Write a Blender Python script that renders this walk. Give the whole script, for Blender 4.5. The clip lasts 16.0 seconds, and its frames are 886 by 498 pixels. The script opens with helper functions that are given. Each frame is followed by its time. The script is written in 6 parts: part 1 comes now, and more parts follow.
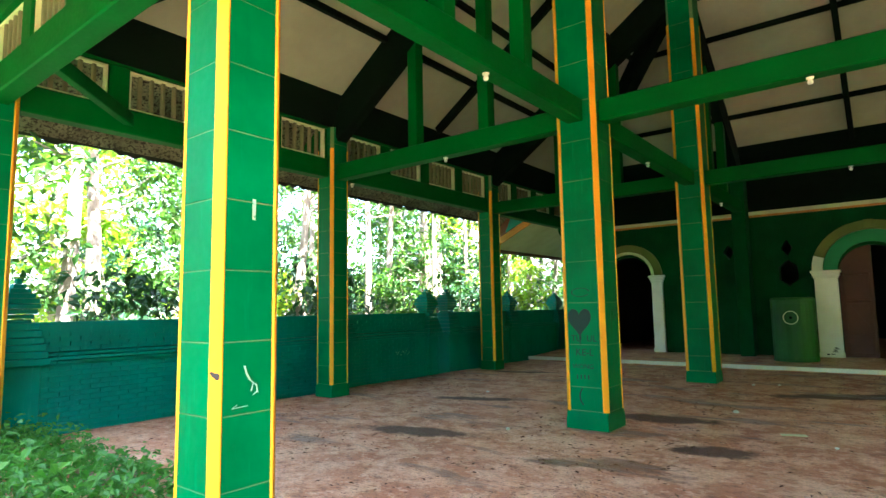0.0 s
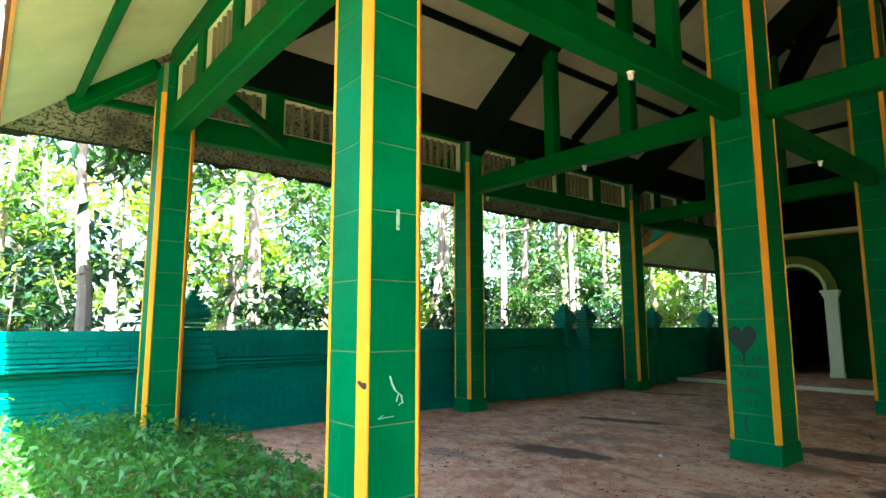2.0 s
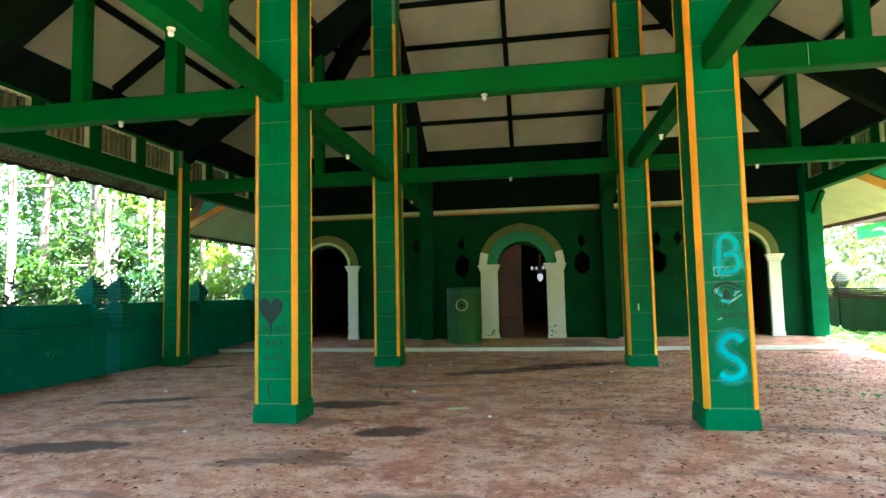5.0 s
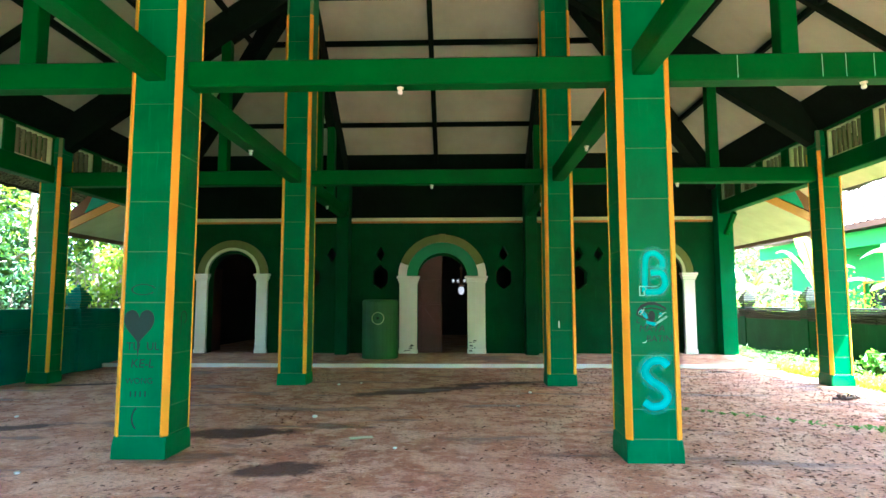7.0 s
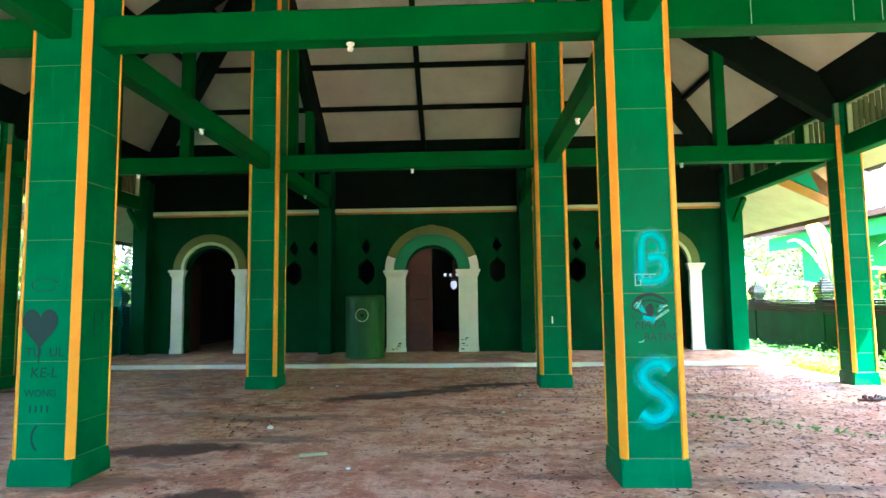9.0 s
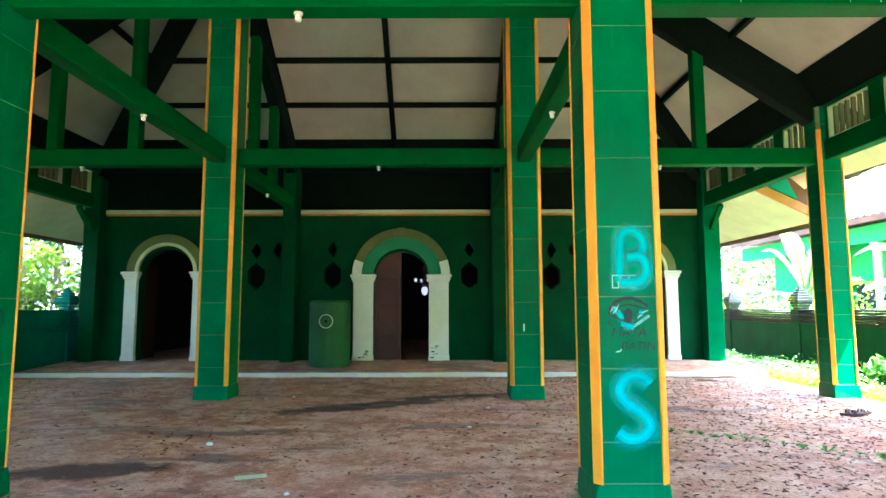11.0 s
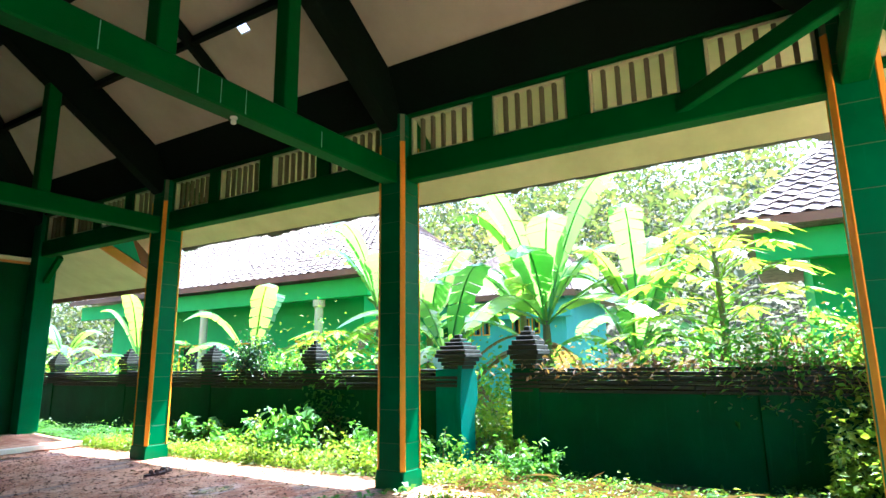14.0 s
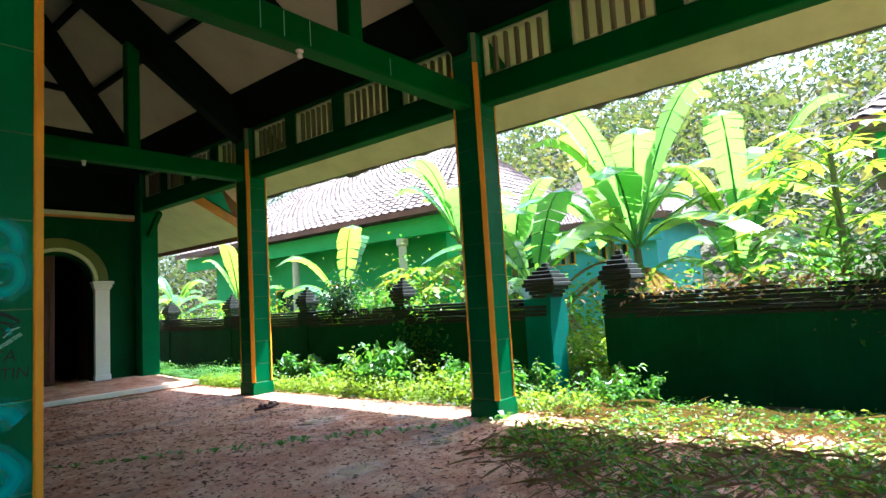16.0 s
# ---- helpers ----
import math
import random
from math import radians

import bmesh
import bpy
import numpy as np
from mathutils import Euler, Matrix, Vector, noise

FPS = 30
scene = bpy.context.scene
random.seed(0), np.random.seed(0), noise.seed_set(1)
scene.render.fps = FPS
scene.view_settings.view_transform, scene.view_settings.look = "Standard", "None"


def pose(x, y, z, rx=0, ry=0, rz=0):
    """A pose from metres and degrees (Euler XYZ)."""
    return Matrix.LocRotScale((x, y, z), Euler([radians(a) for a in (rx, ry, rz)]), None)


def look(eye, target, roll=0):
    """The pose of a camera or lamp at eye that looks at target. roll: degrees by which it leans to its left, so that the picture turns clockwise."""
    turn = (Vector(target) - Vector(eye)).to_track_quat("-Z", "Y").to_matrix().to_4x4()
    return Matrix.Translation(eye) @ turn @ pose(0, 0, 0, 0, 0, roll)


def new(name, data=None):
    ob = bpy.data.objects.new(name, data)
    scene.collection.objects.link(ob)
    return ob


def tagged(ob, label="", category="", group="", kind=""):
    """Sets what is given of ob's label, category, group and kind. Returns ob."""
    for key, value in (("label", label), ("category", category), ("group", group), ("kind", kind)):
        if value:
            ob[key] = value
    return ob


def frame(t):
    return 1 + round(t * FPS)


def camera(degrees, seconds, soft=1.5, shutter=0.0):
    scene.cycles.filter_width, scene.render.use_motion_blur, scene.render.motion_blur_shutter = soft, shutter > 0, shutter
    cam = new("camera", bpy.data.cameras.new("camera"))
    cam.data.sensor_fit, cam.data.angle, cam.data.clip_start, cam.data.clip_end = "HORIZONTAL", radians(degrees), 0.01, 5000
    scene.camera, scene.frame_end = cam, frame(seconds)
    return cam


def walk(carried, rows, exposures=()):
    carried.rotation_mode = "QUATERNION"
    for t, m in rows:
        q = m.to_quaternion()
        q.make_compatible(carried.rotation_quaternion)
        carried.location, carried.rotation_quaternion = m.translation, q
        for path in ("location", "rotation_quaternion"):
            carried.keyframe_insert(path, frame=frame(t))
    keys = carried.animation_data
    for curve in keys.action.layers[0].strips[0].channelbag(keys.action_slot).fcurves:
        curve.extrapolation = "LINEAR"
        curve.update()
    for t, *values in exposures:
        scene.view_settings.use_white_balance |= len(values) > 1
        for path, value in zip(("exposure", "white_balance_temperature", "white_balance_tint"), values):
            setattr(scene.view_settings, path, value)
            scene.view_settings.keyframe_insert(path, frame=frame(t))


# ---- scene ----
cam = camera(74.8, 16.0)
PATH = [
    (0, (-0.047, 0.527, 1.358), (-1.271, 2.095, 1.564), -1.0),
    (0.5, (-0.115, 0.566, 1.352), (-1.5, 1.991, 1.578), -0.6),
    (1, (-0.166, 0.563, 1.351), (-1.67, 1.862, 1.575), -0.6),
    (1.5, (-0.184, 0.564, 1.342), (-1.806, 1.708, 1.588), -0.3),
    (2, (-0.19, 0.586, 1.341), (-1.733, 1.831, 1.603), -0.1),
    (2.5, (-0.179, 0.613, 1.347), (-1.441, 2.133, 1.66), 0.7),
    (3, (-0.16, 0.636, 1.348), (-1.221, 2.306, 1.643), 1.7),
    (3.5, (-0.14, 0.656, 1.345), (-1.092, 2.396, 1.599), 0.8),
    (4, (-0.119, 0.661, 1.364), (-0.924, 2.471, 1.64), 1.2),
    (4.5, (-0.102, 0.687, 1.357), (-0.718, 2.576, 1.583), -0.2),
    (5, (-0.048, 0.743, 1.347), (-0.365, 2.712, 1.499), -1.2),
    (5.2, (-0.038, 0.772, 1.357), (-0.276, 2.753, 1.496), -1.2),
    (7.3, (0.086, 1.515, 1.393), (0.026, 3.505, 1.582), -0.1),
    (7.5, (0.13, 1.57, 1.369), (0.067, 3.561, 1.555), -0.3),
    (8, (0.231, 1.79, 1.376), (0.158, 3.781, 1.548), -0.7),
    (10.3, (0.493, 2.674, 1.36), (0.404, 4.665, 1.532), -0.5),
    (10.5, (0.498, 2.681, 1.349), (0.43, 4.672, 1.526), -0.4),
    (11, (0.52, 2.833, 1.335), (0.518, 4.823, 1.534), -0.1),
    (11.5, (0.526, 2.967, 1.353), (0.735, 4.942, 1.588), 0.6),
    (12, (0.582, 3.016, 1.346), (1.07, 4.938, 1.608), 0.9),
    (12.5, (0.625, 2.987, 1.347), (1.448, 4.786, 1.641), 1.1),
    (13, (0.679, 2.95, 1.338), (1.875, 4.519, 1.67), 0.6),
    (13.5, (0.728, 2.904, 1.343), (2.222, 4.181, 1.713), 0.0),
    (14, (0.759, 2.907, 1.352), (2.44, 3.918, 1.74), -0.8),
    (14.5, (0.762, 2.9, 1.317), (2.554, 3.695, 1.714), -0.7),
    (15, (0.8, 2.936, 1.304), (2.616, 3.716, 1.612), -0.8),
    (15.5, (0.853, 2.997, 1.325), (2.602, 3.934, 1.57), -2.4),
    (16, (0.931, 3.065, 1.309), (2.474, 4.323, 1.489), -3.5),
]
EXPOSURES = [(0, 4.75, 5700, 6), (1.0, 4.55, 5500, 6), (2, 4.12, 5500, 6), (3, 4.15, 5500, 8), (5, 4.9, 5400, 12), (8, 5.15, 5000, 16), (11, 5.3, 4850, 18), (12.5, 5.1, 4850, 18), (13.2, 4.3, 4850, 18), (14.3, 3.3, 5100, 16), (16, 2.85, 5200, 16)]
walk(cam, [(t, look(eye, target, roll)) for t, eye, target, roll in PATH], EXPOSURES)

# ---- world and sun ----
SUN_EL, SUN_AZ = radians(61), radians(101)  # azimuth counted from +y towards +x
world = bpy.data.worlds.new("world")
scene.world = world
world.use_nodes = True
wn = world.node_tree
sky = wn.nodes.new("ShaderNodeTexSky")
sky.sky_type = "NISHITA"
sky.sun_disc = False
sky.sun_elevation, sky.sun_rotation = SUN_EL, SUN_AZ
sky.dust_density = 3.0
wn.links.new(sky.outputs[0], wn.nodes["Background"].inputs[0])
wn.nodes["Background"].inputs[1].default_value = 0.1
sun_data = bpy.data.lights.new("sun", "SUN")
sun_data.energy, sun_data.angle, sun_data.color = 5.0, radians(0.9), (1.0, 0.95, 0.85)
sun = new("sun", sun_data)
sun_dir = Vector((math.sin(SUN_AZ) * math.cos(SUN_EL), math.cos(SUN_AZ) * math.cos(SUN_EL), math.sin(SUN_EL)))
sun.matrix_world = look(sun_dir * 40, (0, 0, 0))
scene.view_settings.exposure = 0.0

# ---- materials ----
def principled(name, rough=0.6, metal=0.0, spec=0.4):
    m = bpy.data.materials.new(name)
    m.use_nodes = True
    b = m.node_tree.nodes["Principled BSDF"]
    b.inputs["Roughness"].default_value = rough
    b.inputs["Metallic"].default_value = metal
    b.inputs["Specular IOR Level"].default_value = spec
    return m, m.node_tree, b


def node(t, kind, **vals):
    n = t.nodes.new(kind)
    for k, v in vals.items():
        n.inputs[k.replace("_", " ")].default_value = v
    return n


def ramp(t, fac, stops):
    r = t.nodes.new("ShaderNodeValToRGB")
    e = r.color_ramp.elements
    while len(e) < len(stops):
        e.new(0.5)
    for q, (p, c) in zip(e, stops):
        q.position, q.color = p, (*c, 1)
    t.links.new(fac, r.inputs[0])
    return r.outputs[0]


def mix(t, fac, a, b, mode="MIX"):
    n = t.nodes.new("ShaderNodeMix")
    n.data_type, n.blend_type = "RGBA", mode
    for sock, v in ((n.inputs[0], fac), (n.inputs[6], a), (n.inputs[7], b)):
        if isinstance(v, (int, float)):
            sock.default_value = v
        elif isinstance(v, tuple):
            sock.default_value = (*v, 1)
        else:
            t.links.new(v, sock)
    return n.outputs[2]


def coords(t, scale=(1, 1, 1), turn=(0, 0, 0), local=False):
    g = t.nodes.new("ShaderNodeTexCoord") if local else t.nodes.new("ShaderNodeNewGeometry")
    mp = t.nodes.new("ShaderNodeMapping")
    mp.inputs["Scale"].default_value = scale
    mp.inputs["Rotation"].default_value = turn
    t.links.new(g.outputs["Object" if local else "Position"], mp.inputs[0])
    return mp.outputs[0]


def noise_tex(t, vec, scale, detail=6.0, rough=0.6):
    n = node(t, "ShaderNodeTexNoise", Scale=scale, Detail=detail, Roughness=rough)
    t.links.new(vec, n.inputs["Vector"])
    return n.outputs[0]


def bump(t, b, height, strength, dist):
    n = t.nodes.new("ShaderNodeBump")
    n.inputs["Strength"].default_value, n.inputs["Distance"].default_value = strength, dist
    t.links.new(height, n.inputs["Height"])
    t.links.new(n.outputs[0], b.inputs["Normal"])


def fade(t, value, full, none, top):
    """top where the value is under full, 0 over none."""
    r = t.nodes.new("ShaderNodeMapRange")
    for k, q in (("From Min", full), ("From Max", none), ("To Min", top), ("To Max", 0.0)):
        r.inputs[k].default_value = q
    t.links.new(value, r.inputs[0])
    return r.outputs[0]


def painted(name, main, dark, worn, rough=0.5, amount=0.64, streak=False, bumpy=0.15, spec=0.4, var=0.0):
    """Old paint: large tone drift, fine grain, worn spots and optional runs."""
    m, t, b = principled(name, rough, 0, spec)
    v = coords(t)
    big = noise_tex(t, v, 1.3)
    fine = noise_tex(t, v, 22.0, 8.0, 0.7)
    c = mix(t, ramp(t, big, [(0.3, (0, 0, 0)), (0.7, (1, 1, 1))]), dark, main)
    spot = ramp(t, fine, [(amount, (0, 0, 0)), (amount + 0.06, (1, 1, 1))])
    c = mix(t, spot, c, worn)
    if streak:
        vs = coords(t, (9, 9, 0.7))
        run = noise_tex(t, vs, 2.2, 5.0, 0.65)
        c = mix(t, ramp(t, run, [(0.58, (0, 0, 0)), (0.8, (0.55, 0.55, 0.55))]), c, worn)
        run2 = noise_tex(t, vs, 1.1, 5.0, 0.65)
        c = mix(t, ramp(t, run2, [(0.56, (0, 0, 0)), (0.85, (0.6, 0.6, 0.6))]), c, dark)
    if var:
        o = t.nodes.new("ShaderNodeObjectInfo")
        c = mix(t, ramp(t, o.outputs["Random"], [(0, (0, 0, 0)), (1, (var, var, var))]), c, dark)
    t.links.new(c, b.inputs["Base Color"])
    rr = t.nodes.new("ShaderNodeMapRange")
    rr.inputs["To Min"].default_value, rr.inputs["To Max"].default_value = rough - 0.12, rough + 0.18
    t.links.new(fine, rr.inputs[0])
    t.links.new(rr.outputs[0], b.inputs["Roughness"])
    bump(t, b, fine, bumpy, 0.004)
    return m


M_TILE = painted("green_tile", (0.001, 0.17, 0.052), (0.0005, 0.095, 0.026), (0.014, 0.25, 0.11), 0.5, 0.69, True, 0.1, 0.14, 0.35)
M_JOINT = painted("joint_mortar", (0.16, 0.22, 0.1), (0.05, 0.14, 0.05), (0.34, 0.33, 0.18), 0.8)
M_GREEN = painted("green_beam_paint", (0.001, 0.1, 0.012), (0.001, 0.065, 0.008), (0.006, 0.13, 0.022), 0.6, 0.72, False, 0.15, 0.1)
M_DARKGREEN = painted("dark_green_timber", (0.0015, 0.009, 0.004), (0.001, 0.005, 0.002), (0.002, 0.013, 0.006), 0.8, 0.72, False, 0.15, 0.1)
M_WALL = painted("green_wall_paint", (0.001, 0.06, 0.015), (0.001, 0.032, 0.008), (0.006, 0.085, 0.026), 0.65, 0.7, True, 0.2, 0.1)
M_YELLOW = painted("yellow_trim_paint", (0.82, 0.37, 0.004), (0.66, 0.27, 0.004), (0.5, 0.28, 0.04), 0.5, 0.69, False, 0.1, 0.25)
M_CEIL = painted("cream_ceiling_board", (0.33, 0.355, 0.255), (0.26, 0.28, 0.2), (0.19, 0.2, 0.14), 0.85, 0.74)
# stain blotches that also carry the dim light under the west eaves
M_STAINSHADE = painted("stained_shaded_soffit_board", (0.3, 0.31, 0.19), (0.045, 0.04, 0.028), (0.03, 0.024, 0.016), 0.85, 0.5, True, 0.3)
M_CREAM = painted("cream_paint", (0.62, 0.66, 0.38), (0.47, 0.5, 0.27), (0.36, 0.37, 0.19), 0.7, 0.68)
M_WHITE = painted("white_pilaster_paint", (0.8, 0.79, 0.7), (0.66, 0.65, 0.55), (0.45, 0.42, 0.36), 0.65, 0.7)
M_OLIVE = painted("olive_arch_paint", (0.15, 0.17, 0.03), (0.1, 0.12, 0.02), (0.3, 0.25, 0.05), 0.6, 0.66)
M_ARCHGREEN = painted("bright_green_arch_paint", (0.012, 0.24, 0.09), (0.01, 0.18, 0.06), (0.03, 0.3, 0.12), 0.55, 0.7)
M_WOOD = painted("brown_door_wood", (0.085, 0.02, 0.009), (0.045, 0.011, 0.005), (0.12, 0.035, 0.016), 0.5, 0.66)
M_BROWN = painted("brown_timber", (0.2, 0.11, 0.05), (0.12, 0.06, 0.03), (0.3, 0.18, 0.09), 0.7)
M_ORANGE = painted("orange_fascia_paint", (0.62, 0.27, 0.035), (0.45, 0.18, 0.03), (0.5, 0.3, 0.12), 0.6)
M_TEALBOARD = painted("teal_board_paint", (0.02, 0.34, 0.26), (0.015, 0.25, 0.2), (0.1, 0.4, 0.3), 0.6)
M_GREY = painted("grey_fascia_paint", (0.2, 0.23, 0.17), (0.13, 0.15, 0.11), (0.28, 0.28, 0.22), 0.75)
# near-black fill: darkness of unlit rooms put into the colour, also for chips
M_BLACK = painted("near_black_fill", (0.03, 0.032, 0.03), (0.02, 0.02, 0.02), (0.05, 0.05, 0.045), 0.85)
M_TEAL = painted("teal_brick_paint", (0.003, 0.22, 0.16), (0.002, 0.12, 0.085), (0.06, 0.32, 0.25), 0.6, 0.68, True, 0.35, 0.2, 0.4)
M_WALLGREEN = painted("mossy_green_wall_paint", (0.003, 0.075, 0.02), (0.002, 0.04, 0.011), (0.02, 0.12, 0.04), 0.75, 0.68, True, 0.25, 0.15)
M_CAP = painted("weathered_brick_cap", (0.04, 0.045, 0.032), (0.02, 0.024, 0.017), (0.1, 0.085, 0.06), 0.85, 0.62, False, 0.4, 0.3, 0.5)
M_GLASSWHITE = painted("white_bulb_glass", (0.8, 0.8, 0.74), (0.7, 0.7, 0.64), (0.6, 0.6, 0.5), 0.25)
M_HEART = painted("dark_marker_paint", (0.004, 0.024, 0.015), (0.003, 0.018, 0.011), (0.01, 0.06, 0.035), 0.6)
M_SPRAY = painted("cyan_spray_paint", (0.03, 0.5, 0.42), (0.02, 0.42, 0.34), (0.015, 0.3, 0.2), 0.5, 0.6)
M_SCRATCH = painted("pale_scratch", (0.3, 0.52, 0.4), (0.2, 0.42, 0.3), (0.05, 0.25, 0.14), 0.7, 0.56)


def floor_material():
    m, t, b = principled("worn_concrete_floor", 0.75, 0, 0.35)
    v = coords(t)
    big = noise_tex(t, v, 0.45, 5.0, 0.6)
    mid = noise_tex(t, v, 2.4, 7.0, 0.68)
    fine = noise_tex(t, v, 38.0, 8.0, 0.75)
    c = mix(t, ramp(t, big, [(0.35, (0, 0, 0)), (0.65, (1, 1, 1))]), (0.357, 0.122, 0.0489), (0.594, 0.288, 0.154))
    c = mix(t, ramp(t, mid, [(0.45, (0, 0, 0)), (0.58, (0.85, 0.85, 0.85))]), c, (0.693, 0.409, 0.253))
    grit = noise_tex(t, coords(t, (1, 1.25, 1), (0, 0, 0.5)), 7.0, 8.0, 0.72)
    c = mix(t, ramp(t, grit, [(0.36, (0.75, 0.75, 0.75)), (0.45, (0, 0, 0))]), c, (0.168, 0.0653, 0.0342))
    c = mix(t, ramp(t, grit, [(0.54, (0, 0, 0)), (0.62, (0.7, 0.7, 0.7))]), c, (0.752, 0.48, 0.317))
    # damp dark stains with a shape of their own
    vs = coords(t, (0.6, 1.9, 1), (0, 0, 0.35))
    st = noise_tex(t, vs, 0.9, 5.0, 0.62)
    c = mix(t, ramp(t, st, [(0.57, (0, 0, 0)), (0.63, (0.7, 0.7, 0.7))]), c, (0.1, 0.045, 0.026))
    for sx, sy, rx, ry, turn in ((-2.4, 7.75, 0.75, 0.28, 0.25), (-1.5, 6.4, 0.42, 0.26, 0.1), (-0.5, 10.9, 1.5, 0.3, 0.45), (0.6, 11.7, 1.0, 0.2, 0.3), (-5.2, 7.9, 0.8, 0.2, 0.35), (-4.4, 5.6, 0.8, 0.25, 0.2), (-6.4, 11.4, 0.9, 0.16, 0.3)):
        mp = t.nodes.new("ShaderNodeMapping")
        mp.vector_type = "TEXTURE"
        mp.inputs["Location"].default_value = (sx, sy, 0)
        mp.inputs["Rotation"].default_value = (0, 0, turn)
        mp.inputs["Scale"].default_value = (rx, ry, 1)
        t.links.new(v, mp.inputs[0])
        ln = t.nodes.new("ShaderNodeVectorMath")
        ln.operation = "LENGTH"
        t.links.new(mp.outputs[0], ln.inputs[0])
        ad = t.nodes.new("ShaderNodeMath")
        ad.operation = "MULTIPLY_ADD"
        t.links.new(mid, ad.inputs[0])
        ad.inputs[1].default_value = 1.7
        t.links.new(ln.outputs["Value"], ad.inputs[2])
        c = mix(t, fade(t, ad.outputs[0], 1.5, 1.85, 0.92), c, (0.05, 0.023, 0.013))
    # scattered litter flecks in drifts
    fl = node(t, "ShaderNodeTexVoronoi", Scale=17.0)
    wv = noise_tex(t, v, 9.0, 3.0)
    mv = t.nodes.new("ShaderNodeVectorMath")
    mv.operation = "MULTIPLY_ADD"
    t.links.new(wv, mv.inputs[0])
    mv.inputs[1].default_value = (0.25, 0.25, 0.25)
    t.links.new(coords(t, (1, 2.2, 1)), mv.inputs[2])
    t.links.new(mv.outputs[0], fl.inputs["Vector"])
    drift = ramp(t, noise_tex(t, v, 0.8, 4.0), [(0.38, (0.25, 0.25, 0.25)), (0.6, (1, 1, 1))])
    fleck = mix(t, 1.0, ramp(t, fl.outputs["Distance"], [(0.2, (0.95, 0.95, 0.95)), (0.34, (0, 0, 0))]), drift, "MULTIPLY")
    c = mix(t, fleck, c, (0.1, 0.042, 0.03))
    c = mix(t, ramp(t, fine, [(0.35, (0.5, 0.5, 0.5)), (0.55, (0, 0, 0))]), c, (0.213, 0.099, 0.0618))
    t.links.new(c, b.inputs["Base Color"])
    rr = ramp(t, st, [(0.55, (0.78, 0.78, 0.78)), (0.68, (0.42, 0.42, 0.42))])
    for sx, sy, rx, ry in ((4.16, 6.76, 0.3, 0.2), (5.33, 8.68, 0.42, 0.2), (5.2, 6.7, 0.25, 0.16), (5.3, 13.6, 0.3, 0.2)):
        mp = t.nodes.new("ShaderNodeMapping")
        mp.vector_type = "TEXTURE"
        mp.inputs["Location"].default_value = (sx, sy, 0)
        mp.inputs["Scale"].default_value = (rx, ry, 1)
        t.links.new(v, mp.inputs[0])
        ln = t.nodes.new("ShaderNodeVectorMath")
        ln.operation = "LENGTH"
        t.links.new(mp.outputs[0], ln.inputs[0])
        ad = t.nodes.new("ShaderNodeMath")
        ad.operation = "MULTIPLY_ADD"
        t.links.new(mid, ad.inputs[0])
        ad.inputs[1].default_value = 1.2
        t.links.new(ln.outputs["Value"], ad.inputs[2])
        rr = mix(t, fade(t, ad.outputs[0], 1.2, 1.7, 0.9), rr, (0.16, 0.16, 0.16))
    t.links.new(rr, b.inputs["Roughness"])
    s = t.nodes.new("ShaderNodeMath")
    s.operation = "ADD"
    t.links.new(fine, s.inputs[0])
    t.links.new(mid, s.inputs[1])
    bump(t, b, s.outputs[0], 0.6, 0.016)
    return m


def ground_material():
    m, t, b = principled("leafy_soil", 0.95, 0, 0.2)
    v = coords(t)
    big = noise_tex(t, v, 0.6)
    fine = noise_tex(t, v, 14.0, 8.0, 0.75)
    c = mix(t, big, (0.06, 0.045, 0.028), (0.05, 0.075, 0.02))
    c = mix(t, ramp(t, fine, [(0.5, (0, 0, 0)), (0.66, (1, 1, 1))]), c, (0.13, 0.095, 0.055))
    t.links.new(c, b.inputs["Base Color"])
    bump(t, b, fine, 0.8, 0.03)
    return m


def leaf_material(name, a, b_, c_, trans=0.45, rough=0.45):
    m, t, b = principled(name, rough, 0, 0.4)
    g = t.nodes.new("ShaderNodeNewGeometry")
    col = ramp(t, g.outputs["Random Per Island"], [(0.0, a), (0.5, b_), (1.0, c_)])
    v = coords(t)
    col = mix(t, noise_tex(t, v, 0.7), col, a, "MIX")
    t.links.new(col, b.inputs["Base Color"])
    tr = t.nodes.new("ShaderNodeBsdfTranslucent")
    warm = mix(t, 1.0, col, (1.0, 1.0, 0.45), "MULTIPLY")
    gain = mix(t, 1.0, warm, (2.0, 2.0, 1.5), "MULTIPLY")
    t.links.new(gain, tr.inputs[0])
    ms = t.nodes.new("ShaderNodeMixShader")
    ms.inputs[0].default_value = trans
    t.links.new(b.outputs[0], ms.inputs[1])
    t.links.new(tr.outputs[0], ms.inputs[2])
    t.links.new(ms.outputs[0], t.nodes["Material Output"].inputs[0])
    return m


def roof_material(name, a, b_, c_):
    m, t, b = principled(name, 0.85, 0, 0.25)
    g = t.nodes.new("ShaderNodeNewGeometry")
    v = coords(t)
    c = ramp(t, g.outputs["Random Per Island"], [(0, a), (0.6, b_), (1, c_)])
    n = noise_tex(t, v, 5.0)
    c = mix(t, ramp(t, n, [(0.5, (0, 0, 0)), (0.62, (0.7, 0.7, 0.7))]), c, (0.07, 0.065, 0.05))
    t.links.new(c, b.inputs["Base Color"])
    bump(t, b, noise_tex(t, v, 30.0), 0.3, 0.01)
    return m


